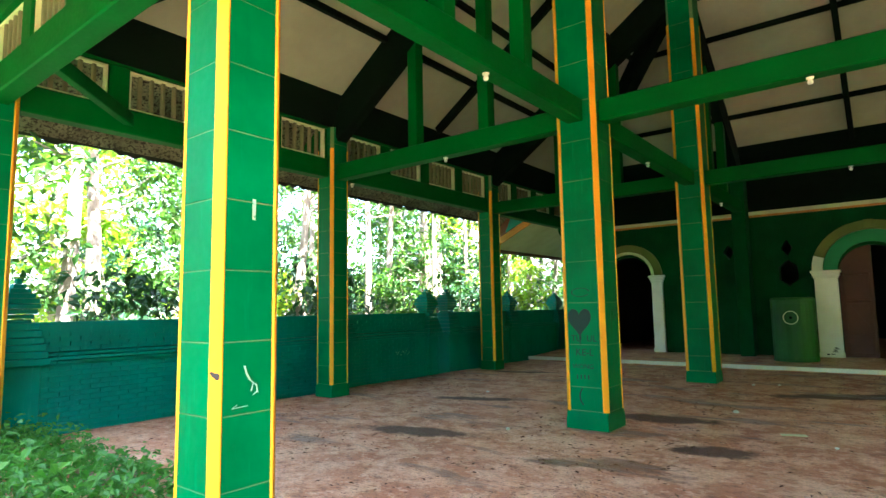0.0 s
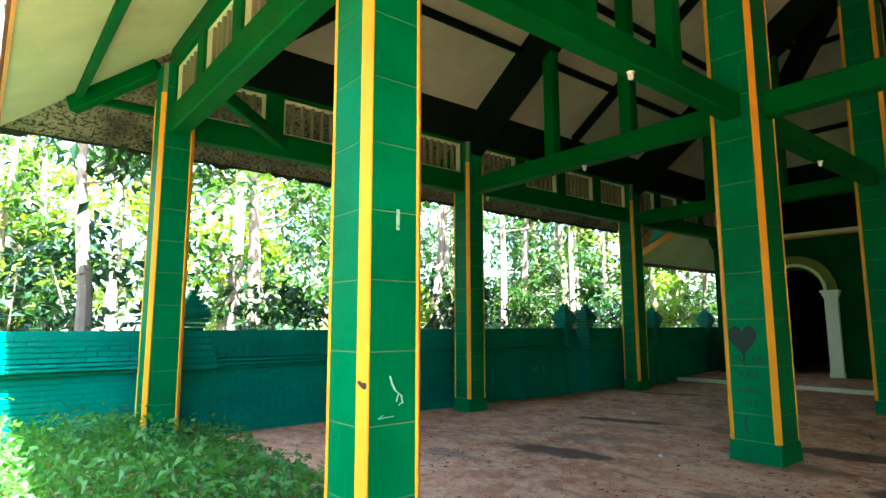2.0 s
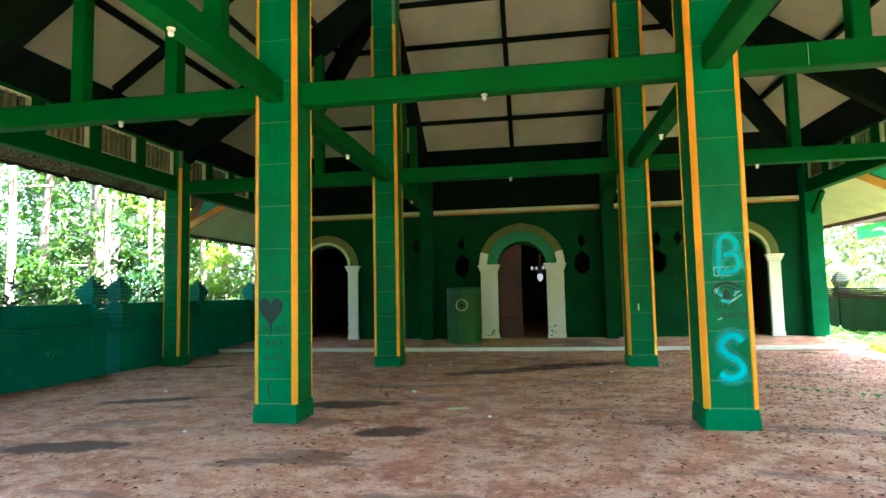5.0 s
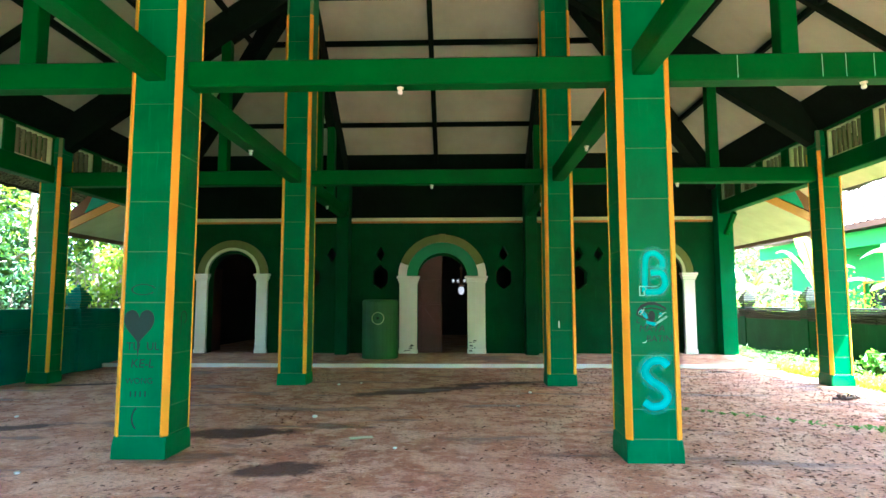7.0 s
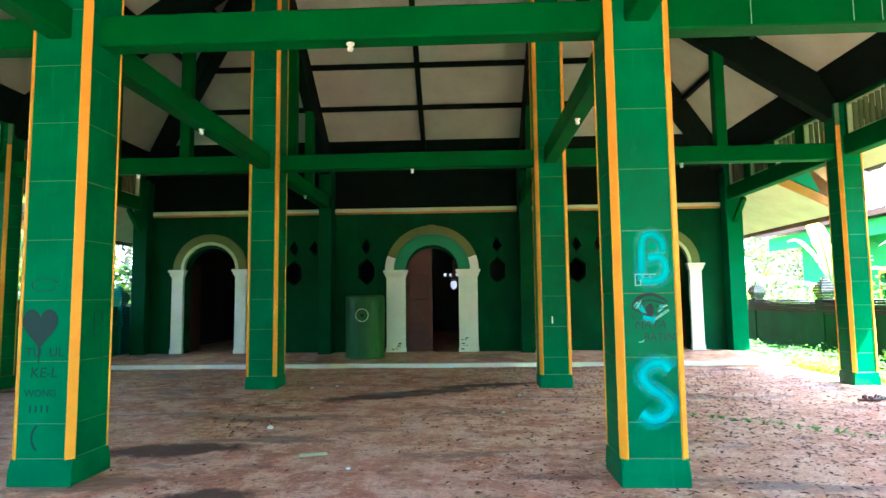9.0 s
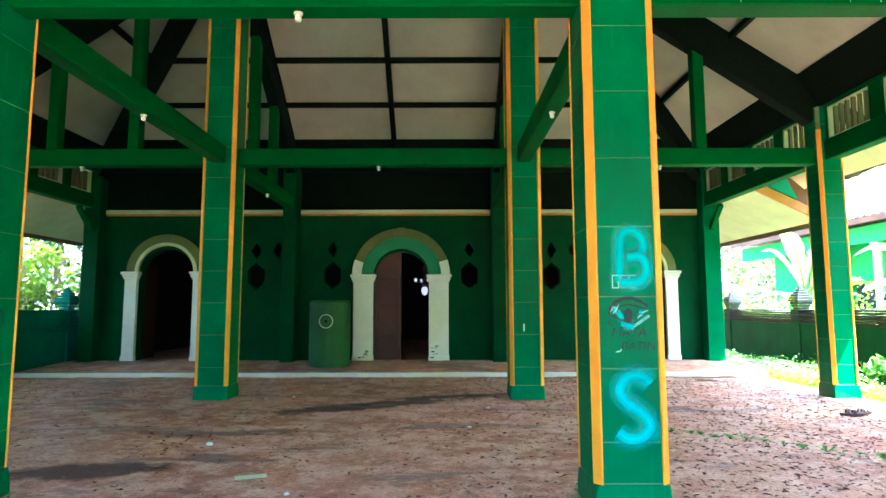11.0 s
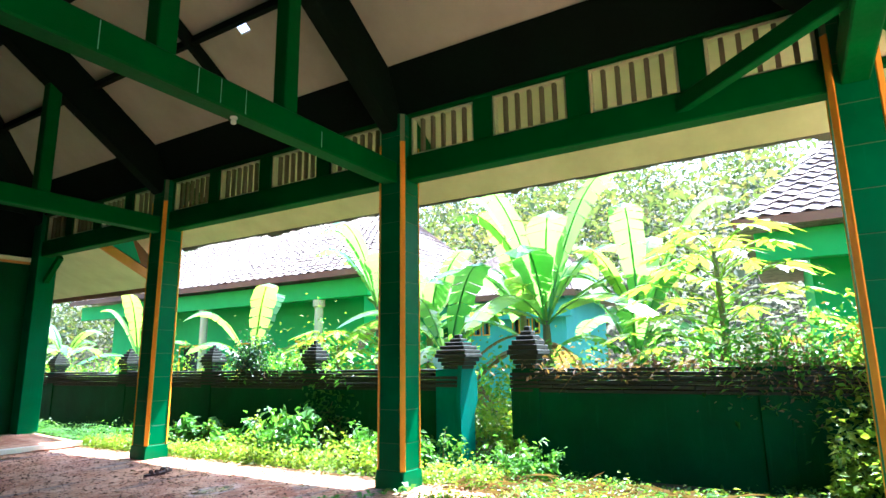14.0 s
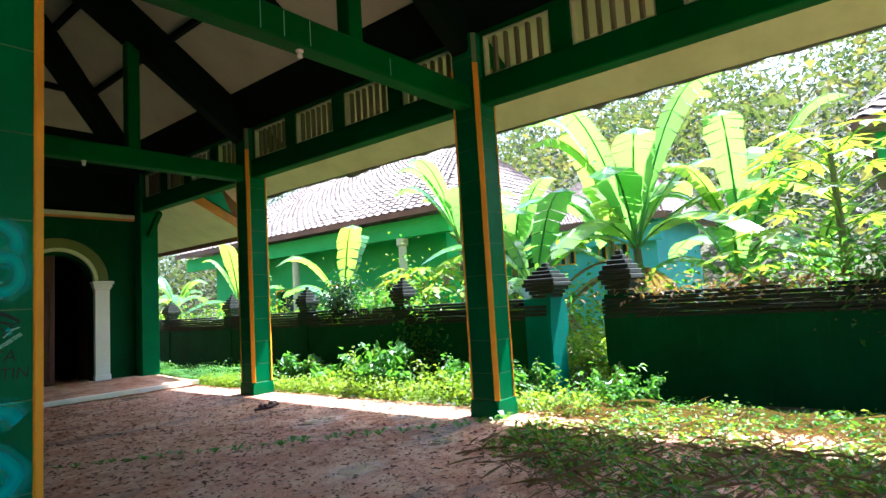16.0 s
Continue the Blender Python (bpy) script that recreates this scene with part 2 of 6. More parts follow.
M_FLOOR = floor_material()
M_GROUND = ground_material()
M_LEAF = leaf_material("forest_leaf", (0.02, 0.06, 0.012), (0.04, 0.095, 0.018), (0.09, 0.135, 0.018))
M_LEAFDARK = leaf_material("dark_forest_leaf", (0.01, 0.04, 0.014), (0.02, 0.06, 0.022), (0.035, 0.085, 0.03), 0.3)
M_LEAFYELLOW = leaf_material("yellow_green_leaf", (0.11, 0.19, 0.015), (0.17, 0.25, 0.02), (0.24, 0.27, 0.025), 0.5)
M_WEED = leaf_material("weed_leaf", (0.045, 0.14, 0.018), (0.07, 0.19, 0.025), (0.11, 0.23, 0.035), 0.45)
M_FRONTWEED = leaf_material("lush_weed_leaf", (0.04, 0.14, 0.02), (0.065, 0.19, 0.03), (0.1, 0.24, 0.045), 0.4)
M_HAZEWOOD = leaf_material("dry_hillside_leaf", (0.1, 0.1, 0.045), (0.15, 0.135, 0.065), (0.2, 0.17, 0.09), 0.3, 0.8)
M_HILL = leaf_material("hillside_leaf", (0.04, 0.065, 0.028), (0.07, 0.092, 0.042), (0.12, 0.125, 0.06), 0.3, 0.7)
M_DRY = leaf_material("dry_stem_litter", (0.14, 0.085, 0.045), (0.2, 0.13, 0.07), (0.28, 0.2, 0.11), 0.2, 0.8)
M_LITTER = leaf_material("dark_leaf_litter", (0.07, 0.03, 0.02), (0.13, 0.06, 0.036), (0.3, 0.18, 0.1), 0.1, 0.8)
M_BANANA = leaf_material("banana_leaf", (0.08, 0.22, 0.09), (0.15, 0.3, 0.07), (0.3, 0.38, 0.03), 0.45, 0.2)
M_BARK = painted("tree_bark", (0.3, 0.24, 0.18), (0.17, 0.13, 0.095), (0.4, 0.33, 0.26), 0.9, 0.6, True, 0.6)
M_STEM = painted("banana_stem", (0.16, 0.17, 0.06), (0.1, 0.09, 0.035), (0.2, 0.12, 0.06), 0.7, 0.6, True)
M_ROOF = roof_material("clay_roof_tile", (0.2, 0.15, 0.115), (0.27, 0.21, 0.17), (0.34, 0.27, 0.22))
M_HOUSEGREEN = painted("lime_green_house_wall", (0.04, 0.44, 0.07), (0.03, 0.35, 0.055), (0.1, 0.48, 0.12), 0.7)
M_HOUSETEAL = painted("teal_house_wall", (0.1, 0.45, 0.36), (0.08, 0.36, 0.3), (0.2, 0.5, 0.4), 0.7)
# cream slats dulled: their backlit shade is put into the colour
M_SLAT = painted("backlit_slat_paint", (0.19, 0.185, 0.1), (0.12, 0.12, 0.06), (0.1, 0.09, 0.05), 0.7)
M_DRUM = painted("yellowish_green_drum_paint", (0.01, 0.1, 0.008), (0.006, 0.06, 0.005), (0.025, 0.13, 0.02), 0.5)
M_SHOE = painted("brown_leather", (0.06, 0.02, 0.018), (0.035, 0.012, 0.012), (0.12, 0.05, 0.04), 0.5)
M_MOSS = painted("mossy_roof_tile_edge", (0.24, 0.1, 0.05), (0.14, 0.06, 0.035), (0.3, 0.16, 0.09), 0.85)

# ---- geometry helpers ----
def mesh_from(bm, name, material):
    me = bpy.data.meshes.new(name)
    bm.normal_update()
    bm.to_mesh(me)
    bm.free()
    if material:
        me.materials.append(material)
    return me


def part(name, bm, material, parent=None, label=""):
    ob = new(name, mesh_from(bm, name, material))
    if parent:
        ob.parent = parent
    if label:
        ob["label"] = label
    return ob


def thing(name, place, label, category, group="", kind=""):
    ob = new(name)
    ob.empty_display_size = 0.2
    ob.matrix_basis = place if isinstance(place, Matrix) else pose(*place)
    return tagged(ob, label, category, group, kind)


def box(bm, lo, hi, bevel=0.0, m=None):
    lo, hi = Vector(lo), Vector(hi)
    r = bmesh.ops.create_cube(bm, size=1.0, matrix=Matrix.Translation((lo + hi) / 2) @ Matrix.Diagonal((*(hi - lo), 1)))
    if bevel:
        es = list({e for v in r["verts"] for e in v.link_edges})
        r2 = bmesh.ops.bevel(bm, geom=es, offset=bevel, segments=1, affect="EDGES")
        vs = list({v for f in r2["faces"] for v in f.verts} | {v for v in r["verts"] if v.is_valid})
    else:
        vs = r["verts"]
    if m is not None:
        bmesh.ops.transform(bm, matrix=m, verts=[v for v in vs if v.is_valid])
    return vs


def boxed(lo, hi, bevel=0.0):
    bm = bmesh.new()
    box(bm, lo, hi, bevel)
    return bm


def bar(bm, a, b, w, h, up=(0, 0, 1), bevel=0.0):
    """A rectangular bar from a to b, w wide, h high, centred on the line."""
    a, b = Vector(a), Vector(b)
    d = (b - a)
    y = d.normalized()
    x = y.cross(Vector(up)).normalized()
    z = x.cross(y)
    m = Matrix((x, y, z)).transposed().to_4x4()
    m.translation = (a + b) / 2
    box(bm, (-w / 2, -d.length / 2, -h / 2), (w / 2, d.length / 2, h / 2), bevel, m)


def tube(bm, pts, radii, seg=8):
    rings = []
    for i, p in enumerate(pts):
        p = Vector(p)
        d = (Vector(pts[min(i + 1, len(pts) - 1)]) - Vector(pts[max(i - 1, 0)])).normalized()
        x = d.orthogonal().normalized() if abs(d.z) < 0.9 else Vector((1, 0, 0)).cross(d).normalized()
        y = d.cross(x)
        rings.append([bm.verts.new(p + radii[i] * (math.cos(a) * x + math.sin(a) * y)) for a in (2 * math.pi * k / seg for k in range(seg))])
    for r0, r1 in zip(rings, rings[1:]):
        for k in range(seg):
            bm.faces.new((r0[k], r0[(k + 1) % seg], r1[(k + 1) % seg], r1[k]))
    bm.faces.new(rings[0][::-1])
    bm.faces.new(rings[-1])


def lathe(bm, prof, seg=16, at=(0, 0, 0)):
    rings = []
    for r, z in prof:
        rings.append([bm.verts.new((at[0] + r * math.cos(2 * math.pi * k / seg), at[1] + r * math.sin(2 * math.pi * k / seg), at[2] + z)) for k in range(seg)])
    for r0, r1 in zip(rings, rings[1:]):
        for k in range(seg):
            bm.faces.new((r0[k], r0[(k + 1) % seg], r1[(k + 1) % seg], r1[k]))
    bm.faces.new(rings[0][::-1])
    bm.faces.new(rings[-1])


def prism(bm, outline, y0, y1, holes=None):
    """An outline in x, z drawn out from y0 to y1."""
    f = [bm.verts.new((x, y0, z)) for x, z in outline]
    g = [bm.verts.new((x, y1, z)) for x, z in outline]
    n = len(f)
    bm.faces.new(f)
    bm.faces.new(g[::-1])
    for k in range(n):
        bm.faces.new((f[k], g[k], g[(k + 1) % n], f[(k + 1) % n]))


def put(ob, name_label=None, category="", kind="structure"):
    return tagged(ob, name_label or "", category, "", kind)

# ---- plan ----
XS = (-7.35, -2.865, 1.735, 6.40)
YS = (2.27, 6.92, 11.62)
WALL_Y = 15.85
Z0, SLOPE, OVER = 4.66, 0.70, 1.55   # roof height over the outer columns, its slope, the overhang
X0, X1, Y0, Y1 = XS[0], XS[3], YS[0], WALL_Y
RING = (XS[1], XS[2], YS[1], YS[2])

# ---- ground and floors ----
def ground():
    n, half = 70, 900.0
    bm = bmesh.new()
    us = [math.copysign(abs(u) ** 3.2, u) * half for u in np.linspace(-1, 1, n)]
    grid = [[None] * n for _ in range(n)]
    for i, x in enumerate(us):
        for j, y in enumerate(us):
            d = math.hypot(x, y)
            z = -0.10 + 0.05 * noise.noise((x * 0.7, y * 0.7, 0)) * (1 if d > 3 else 0.4)
            if x > 24:
                z += min(26.0, (x - 24) * 0.42) * max(0.0, min(1.0, (160 - abs(y - 10)) / 60))
            grid[i][j] = bm.verts.new((x, y, z))
    for i in range(n - 1):
        for j in range(n - 1):
            bm.faces.new((grid[i][j], grid[i + 1][j], grid[i + 1][j + 1], grid[i][j + 1]))
    put(part("ground", bm, M_GROUND), "brown soil ground with leaf litter and moss", "ground")


ground()


def slab(name, x0, x1, y0, y1, z0, z1, nx, ny, label, amp=0.012, front=None):
    """A slab with an uneven top and slightly broken edges."""
    bm = bmesh.new()
    top = [[None] * (ny + 1) for _ in range(nx + 1)]
    for i in range(nx + 1):
        for j in range(ny + 1):
            x, y = x0 + (x1 - x0) * i / nx, y0 + (y1 - y0) * j / ny
            edge = i in (0, nx) or j in (0, ny)
            wob = 0.05 * noise.noise((x * 1.7, y * 1.7, 4)) if edge else 0
            zt = z1 if front is None else front + (z1 - front) * min(1.0, (y - y0) / 1.6)
            top[i][j] = bm.verts.new((x + (wob if i in (0, nx) else 0), y + (wob if j in (0, ny) else 0), zt + amp * noise.noise((x * 0.8, y * 0.8, 9)) - (0.008 if edge else 0)))
    for i in range(nx):
        for j in range(ny):
            bm.faces.new((top[i][j], top[i + 1][j], top[i + 1][j + 1], top[i][j + 1]))
    rim = [top[i][0] for i in range(nx)] + [top[nx][j] for j in range(ny)] + [top[i][ny] for i in range(nx, 0, -1)] + [top[0][j] for j in range(ny, 0, -1)]
    low = [bm.verts.new((v.co.x, v.co.y, z0)) for v in rim]
    for k in range(len(rim)):
        bm.faces.new((rim[k], low[k], low[(k + 1) % len(rim)], rim[(k + 1) % len(rim)]))
    return put(part(name, bm, M_FLOOR), label, "floor")


slab("floor", -7.82, 6.78, -3.0, 14.88, -0.3, 0.0, 60, 100, "worn reddish-brown concrete floor with damp stains and leaf litter")
slab("floor_platform", -7.75, 6.62, 14.0, 24.5, -0.3, 0.165, 60, 40, "raised concrete platform floor before the arched doors", 0.006, 0.088)
bm = bmesh.new()
n = 90
for k in range(n):
    xa, xb = -7.75 + 14.37 * k / n, -7.75 + 14.37 * (k + 1) / n
    h = 0.066 + 0.018 * noise.noise((xa * 2.3, 0, 1))
    if noise.noise((xa * 1.1, 3, 2)) > -0.45:
        box(bm, (xa, 13.925 + 0.012 * noise.noise((xa * 4, 1, 1)), 0.09 - h), (xb + 0.002, 14.05, 0.098))
put(part("step_trim", bm, M_WHITE), "chipped white painted edge of the platform step", "trim")

# ---- back wall with arched doors ----
DOORS = ((-5.70, 0.62, 2.06, False), (-0.43, 0.615, 1.99, True), (4.84, 0.62, 2.06, False))
HEXES = ((-1.98, 2.04), (1.10, 2.04), (-3.70, 2.02), (2.95, 2.02))
DIAMONDS = ((-1.98, 2.62), (1.10, 2.62), (-3.70, 2.60), (-3.21, 2.60), (2.95, 2.60), (3.45, 2.60))
WX0, WX1, WZ0, WZ1 = -7.30, 6.42, 0.1, 5.2


def back_wall():
    """The wall as one solid, with its openings cut by booleans that are applied at once."""
    me = mesh_from(boxed((WX0, WALL_Y, WZ0), (WX1, WALL_Y + 0.28, WZ1)), "wall_back", M_WALL)
    ob = new("wall_back", me)
    cut = bmesh.new()
    for x, r, zs, _ in DOORS:
        o = [(x - r, 0.0), (x + r, 0.0)] + [(x + r * math.cos(a), zs + r * 0.95 * math.sin(a)) for a in np.linspace(0, math.pi, 25)]
        prism(cut, o, WALL_Y - 0.5, WALL_Y + 0.8)
    for x, z in HEXES:
        prism(cut, [(x, z - 0.31), (x + 0.19, z - 0.15), (x + 0.19, z + 0.15), (x, z + 0.31), (x - 0.19, z + 0.15), (x - 0.19, z - 0.15)], WALL_Y - 0.5, WALL_Y + 0.8)
    for x, z in DIAMONDS:
        prism(cut, [(x, z - 0.19), (x + 0.12, z), (x, z + 0.19), (x - 0.12, z)], WALL_Y - 0.5, WALL_Y + 0.8)
    bmesh.ops.recalc_face_normals(cut, faces=cut.faces[:])
    co = new("cutter", mesh_from(cut, "cutter", None))
    md = ob.modifiers.new("cut", "BOOLEAN")
    md.object, md.operation, md.solver = co, "DIFFERENCE", "EXACT"
    dg = bpy.context.evaluated_depsgraph_get()
    done = bpy.data.meshes.new_from_object(ob.evaluated_get(dg))
    ob.modifiers.clear()
    ob.data = done
    bpy.data.objects.remove(co)
    return put(ob, "dark green painted wall with three arched doorways and hexagonal vents", "wall")


wall_back = back_wall()


def ring_bm(cx, cz, r0, r1, y0, y1, a0, a1, n=32, sq=0.95):
    bm = bmesh.new()
    sec = []
    for a in np.linspace(a0, a1, n + 1):
        c, s = math.cos(a), math.sin(a) * sq
        sec.append([bm.verts.new((cx + r * c, y, cz + r * s)) for r, y in ((r0, y0), (r1, y0), (r1, y1), (r0, y1))])
    for p, q in zip(sec, sec[1:]):
        for k in range(4):
            bm.faces.new((p[k], p[(k + 1) % 4], q[(k + 1) % 4], q[k]))
    bm.faces.new(sec[0][::-1])
    bm.faces.new(sec[-1])
    bmesh.ops.recalc_face_normals(bm, faces=bm.faces[:])
    return bm


def pilaster(x0, x1, zt, y, deep=0.1):
    """A white pilaster with a stepped capital and plinth."""
    bm = bmesh.new()
    box(bm, (x0, y - deep, 0.16), (x1, y - 0.002, zt - 0.16), 0.008)
    box(bm, (x0 - 0.015, y - deep - 0.015, 0.16), (x1 + 0.015, y - 0.003, 0.27), 0.008)
    for k, (g, za, zb) in enumerate(((0.02, 0.17, 0.125), (0.04, 0.125, 0.06), (0.065, 0.06, 0.0))):
        box(bm, (x0 - g, y - deep - g, zt - za), (x1 + g, y - 0.004 - k * 0.001, zt - zb), 0.008)
    return bm


for k, (x, r, zs, main) in enumerate(DOORS):
    d = thing(f"door_{k + 1}", (x, WALL_Y, 0.165), "arched doorway with white pilasters and painted archivolt" + (", one brown leaf closed and one open" if main else ""), "door", "arched doors of the hall", "structure")
    inv = Matrix.Translation((-x, -WALL_Y, -0.165))
    made = []
    wp = 0.44 if main else 0.27
    zt = zs + 0.07
    for s in (-1, 1):
        xa, xb = sorted((x + s * (r + 0.005), x + s * (r + 0.005 + wp)))
        made.append(part("pilaster", pilaster(xa, xb, zt, WALL_Y), M_WHITE, d, "white painted pilaster with a stepped capital, chipped at its foot"))
    if main:
        made.append(part("arch_soffit", ring_bm(x, zt, r, r + 0.27, WALL_Y - 0.05, WALL_Y - 0.003, 0, math.pi), M_ARCHGREEN, d, "bright green inner arch band"))
        made.append(part("archivolt", ring_bm(x, zt, r + 0.275, r + 0.475, WALL_Y - 0.1, WALL_Y - 0.004, 0.33, math.pi - 0.33), M_OLIVE, d, "olive and yellow outer arch band"))
        for a0, a1 in ((0, 0.325), (math.pi - 0.325, math.pi)):
            made.append(part("arch_foot", ring_bm(x, zt, r + 0.275, r + 0.475, WALL_Y - 0.11, WALL_Y - 0.004, a0, a1, 8), M_WHITE, d, "white foot of the arch band"))
        made.append(part("keystone", boxed((x - 0.09, WALL_Y - 0.12, zt + (r + 0.28) * 0.95), (x + 0.09, WALL_Y - 0.005, zt + (r + 0.49) * 0.95), 0.01), M_OLIVE, d, "dull yellow keystone"))
    else:
        made.append(part("arch_soffit", ring_bm(x, zt, r, r + 0.07, WALL_Y - 0.09, WALL_Y - 0.003, 0, math.pi), M_CREAM, d, "cream edge of the arch"))
        made.append(part("archivolt", ring_bm(x, zt, r + 0.075, r + 0.27, WALL_Y - 0.06, WALL_Y - 0.004, 0, math.pi), M_OLIVE, d, "olive green arch band"))
    # a leaf: stiles, rails and recessed panels following the arch
    side = {0: None, 1: -1, 2: -1}[k]
    if side:
        xa, xb = x - r, x - 0.01
        bm = bmesh.new()
        o = [(xa, 0.17), (xb, 0.17)] + [(x + r * math.cos(a), zs + r * 0.95 * math.sin(a)) for a in np.linspace(math.pi / 2 + 0.01, math.pi, 14)]
        prism(bm, o, WALL_Y + 0.12, WALL_Y + 0.15)
        leaf = part("door_leaf", bm, M_WOOD, d, "reddish-brown panelled timber leaf")
        made.append(leaf)
        for za, zb in ((0.25, 0.62), (0.72, 1.32), (1.42, 1.95)):
            bm = bmesh.new()
            for lo, hi in (((xa + 0.05, za), (xa + 0.1, zb)), ((xb - 0.1, za), (xb - 0.05, zb)), ((xa + 0.05, za - 0.04), (xb - 0.05, za)), ((xa + 0.05, zb), (xb - 0.05, zb + 0.04))):
                box(bm, (lo[0], WALL_Y + 0.095, lo[1]), (hi[0], WALL_Y + 0.118, hi[1]), 0.006)
            if za == 0.72:
                bar(bm, (xa + 0.1, WALL_Y + 0.107, zb), (xb - 0.1, WALL_Y + 0.107, za), 0.02, 0.07)
            made.append(part("panel_moulding", bm, M_WOOD, leaf))
    if k != 1:  # both leaves of the side doors stand drawn back in the dark
        for s in ((-1, 1) if k == 0 else (1,)):
            made.append(part("door_leaf", boxed((x + s * (r + 0.03), WALL_Y + 0.3, 0.17), (x + s * (r + 0.075), WALL_Y + 0.9, 2.3), 0.006), M_WOOD, d, "brown timber leaf swung inwards"))
    for o in made:
        if o.parent is d:
            o.matrix_basis = inv

# rooms behind the wall, closed; near-black walls stand in for their unlit dark
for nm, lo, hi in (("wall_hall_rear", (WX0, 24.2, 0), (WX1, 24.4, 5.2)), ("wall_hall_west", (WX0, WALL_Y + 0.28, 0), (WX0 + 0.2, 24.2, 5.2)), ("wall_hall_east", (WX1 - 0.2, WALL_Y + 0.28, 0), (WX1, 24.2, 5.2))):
    put(part(nm, boxed(lo, hi), M_BLACK), "plain hall wall painted near-black for the unlit room", "wall")
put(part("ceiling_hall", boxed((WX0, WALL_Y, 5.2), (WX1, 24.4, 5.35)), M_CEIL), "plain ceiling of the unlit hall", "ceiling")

# near-black sheets over the upper wall, standing in for shade above the cornice
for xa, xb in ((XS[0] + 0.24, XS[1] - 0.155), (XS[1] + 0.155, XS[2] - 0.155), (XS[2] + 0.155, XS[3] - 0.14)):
    put(part("upper_boarding", boxed((xa, WALL_Y - 0.03, 3.53), (xb, WALL_Y - 0.002, 4.62)), M_DARKGREEN), "near-black sheet painted as shade on the wall above the cornice", "wall")

# piers on the back wall, under the tie beams
for x, w, yy, mm in ((XS[1], 0.3, 0.42, M_WALL), (XS[2], 0.3, 0.42, M_WALL), (XS[0] + 0.06, 0.34, 0.3, M_WALL), (XS[3] + 0.05, 0.36, 0.3, M_TILE)):
    put(part("wall_pier", boxed((x - w / 2, WALL_Y - yy, 0.1), (x + w / 2, WALL_Y - 0.002, 4.6), 0.012), mm), "green painted pier standing against the wall", "pier")
bm = bmesh.new()
for xa, xb in ((XS[0] + 0.25, XS[1] - 0.16), (XS[1] + 0.16, XS[2] - 0.16), (XS[2] + 0.16, XS[3] - 0.16)):
    box(bm, (xa, WALL_Y - 0.1, 3.44), (xb, WALL_Y - 0.002, 3.52), 0.008)
put(part("cornice", bm, M_CREAM), "cream cornice strip along the wall", "trim")
bm = bmesh.new()
for xa, xb in ((XS[0] + 0.25, XS[1] - 0.16), (XS[1] + 0.16, XS[2] - 0.16), (XS[2] + 0.16, XS[3] - 0.16)):
    box(bm, (xa, WALL_Y - 0.08, 3.395), (xb, WALL_Y - 0.003, 3.437), 0.006)
put(part("cornice_moulding", bm, M_ORANGE), "brown moulding under the cornice strip", "trim")

# knee braces between the end piers and the outer lintels
for x, sgn in ((XS[3] + 0.05, 1), (XS[0] + 0.06, -1)):
    bm = bmesh.new()
    bar(bm, (x, WALL_Y - 0.3, 3.05), (x, WALL_Y - 0.78, 3.5), 0.1, 0.1, bevel=0.008)
    tagged(part("knee_brace", bm, M_GREEN), "green painted knee brace between pier and lintel", "brace", "knee braces")

# ---- columns ----
def column(x, y, w, base, tile, z_first, top, strip_top, inner):
    c = thing("column", (x, y, 0), "square " + ("tall inner" if inner else "outer") + " column faced with green tiles, yellow corner strips", "column", "tiled columns")
    half = w / 2
    cut = 0.045 if inner else 0.04

    def octagon(r, c, z):
        q = r - c
        return [(-q, -r, z), (q, -r, z), (r, -q, z), (r, q, z), (q, r, z), (-q, r, z), (-r, q, z), (-r, -q, z)]

    def loft(rings):
        bm = bmesh.new()
        rows = [[bm.verts.new(v) for v in ring] for ring in rings]
        for p, q in zip(rows, rows[1:]):
            for k in range(len(p)):
                bm.faces.new((p[k], p[(k + 1) % len(p)], q[(k + 1) % len(p)], q[k]))
        bm.faces.new(rows[0][::-1])
        bm.faces.new(rows[-1])
        return bm

    part("core", loft([octagon(half - 0.004, cut, 0.1), octagon(half - 0.004, cut, top)]), M_JOINT, c, "pale mortar joints")
    b0 = base / 2
    part("plinth", loft([octagon(b0, 0.004, 0.0), octagon(b0, 0.006, 0.1), octagon(half + 0.004, 0.02, 0.19), octagon(half - 0.002, cut, 0.2)]), M_TILE, c)
    sw = cut * math.sqrt(2)
    bm = bmesh.new()
    box(bm, (-sw / 2 - 0.004, -0.012, 0.195), (sw / 2 + 0.004, 0.006, strip_top), 0.004)
    me = mesh_from(bm, "corner_strip", M_YELLOW)
    for k in range(4):
        o = new("corner_strip", me)
        o.parent = c
        a = radians(45 + 90 * k)
        r = (half - cut / 2) * math.sqrt(2)
        o.matrix_basis = pose(r * math.sin(a), -r * math.cos(a), 0, 0, 0, 45 + 90 * k)
        o["label"] = "yellow painted corner strip"
    zs = [0.205] + [z_first + tile * k for k in range(40) if z_first + tile * k < top - 0.1 and z_first + tile * k > 0.3] + [top]
    hw = half - cut - 0.004
    cache = {}
    for za, zb in zip(zs, zs[1:]):
        h = round(zb - za - 0.006, 4)
        if h not in cache:
            bm = bmesh.new()
            box(bm, (-hw, -half, 0), (hw, -half + 0.02, h), 0.002)
            cache[h] = mesh_from(bm, "tile", M_TILE)
        for k in range(4):
            o = new("tile", cache[h])
            o.parent = c
            o.matrix_basis = pose(0, 0, za + 0.003, 0, 0, 90 * k)
    return c


INNER = [(XS[1], YS[1]), (XS[2], YS[1]), (XS[1], YS[2]), (XS[2], YS[2])]
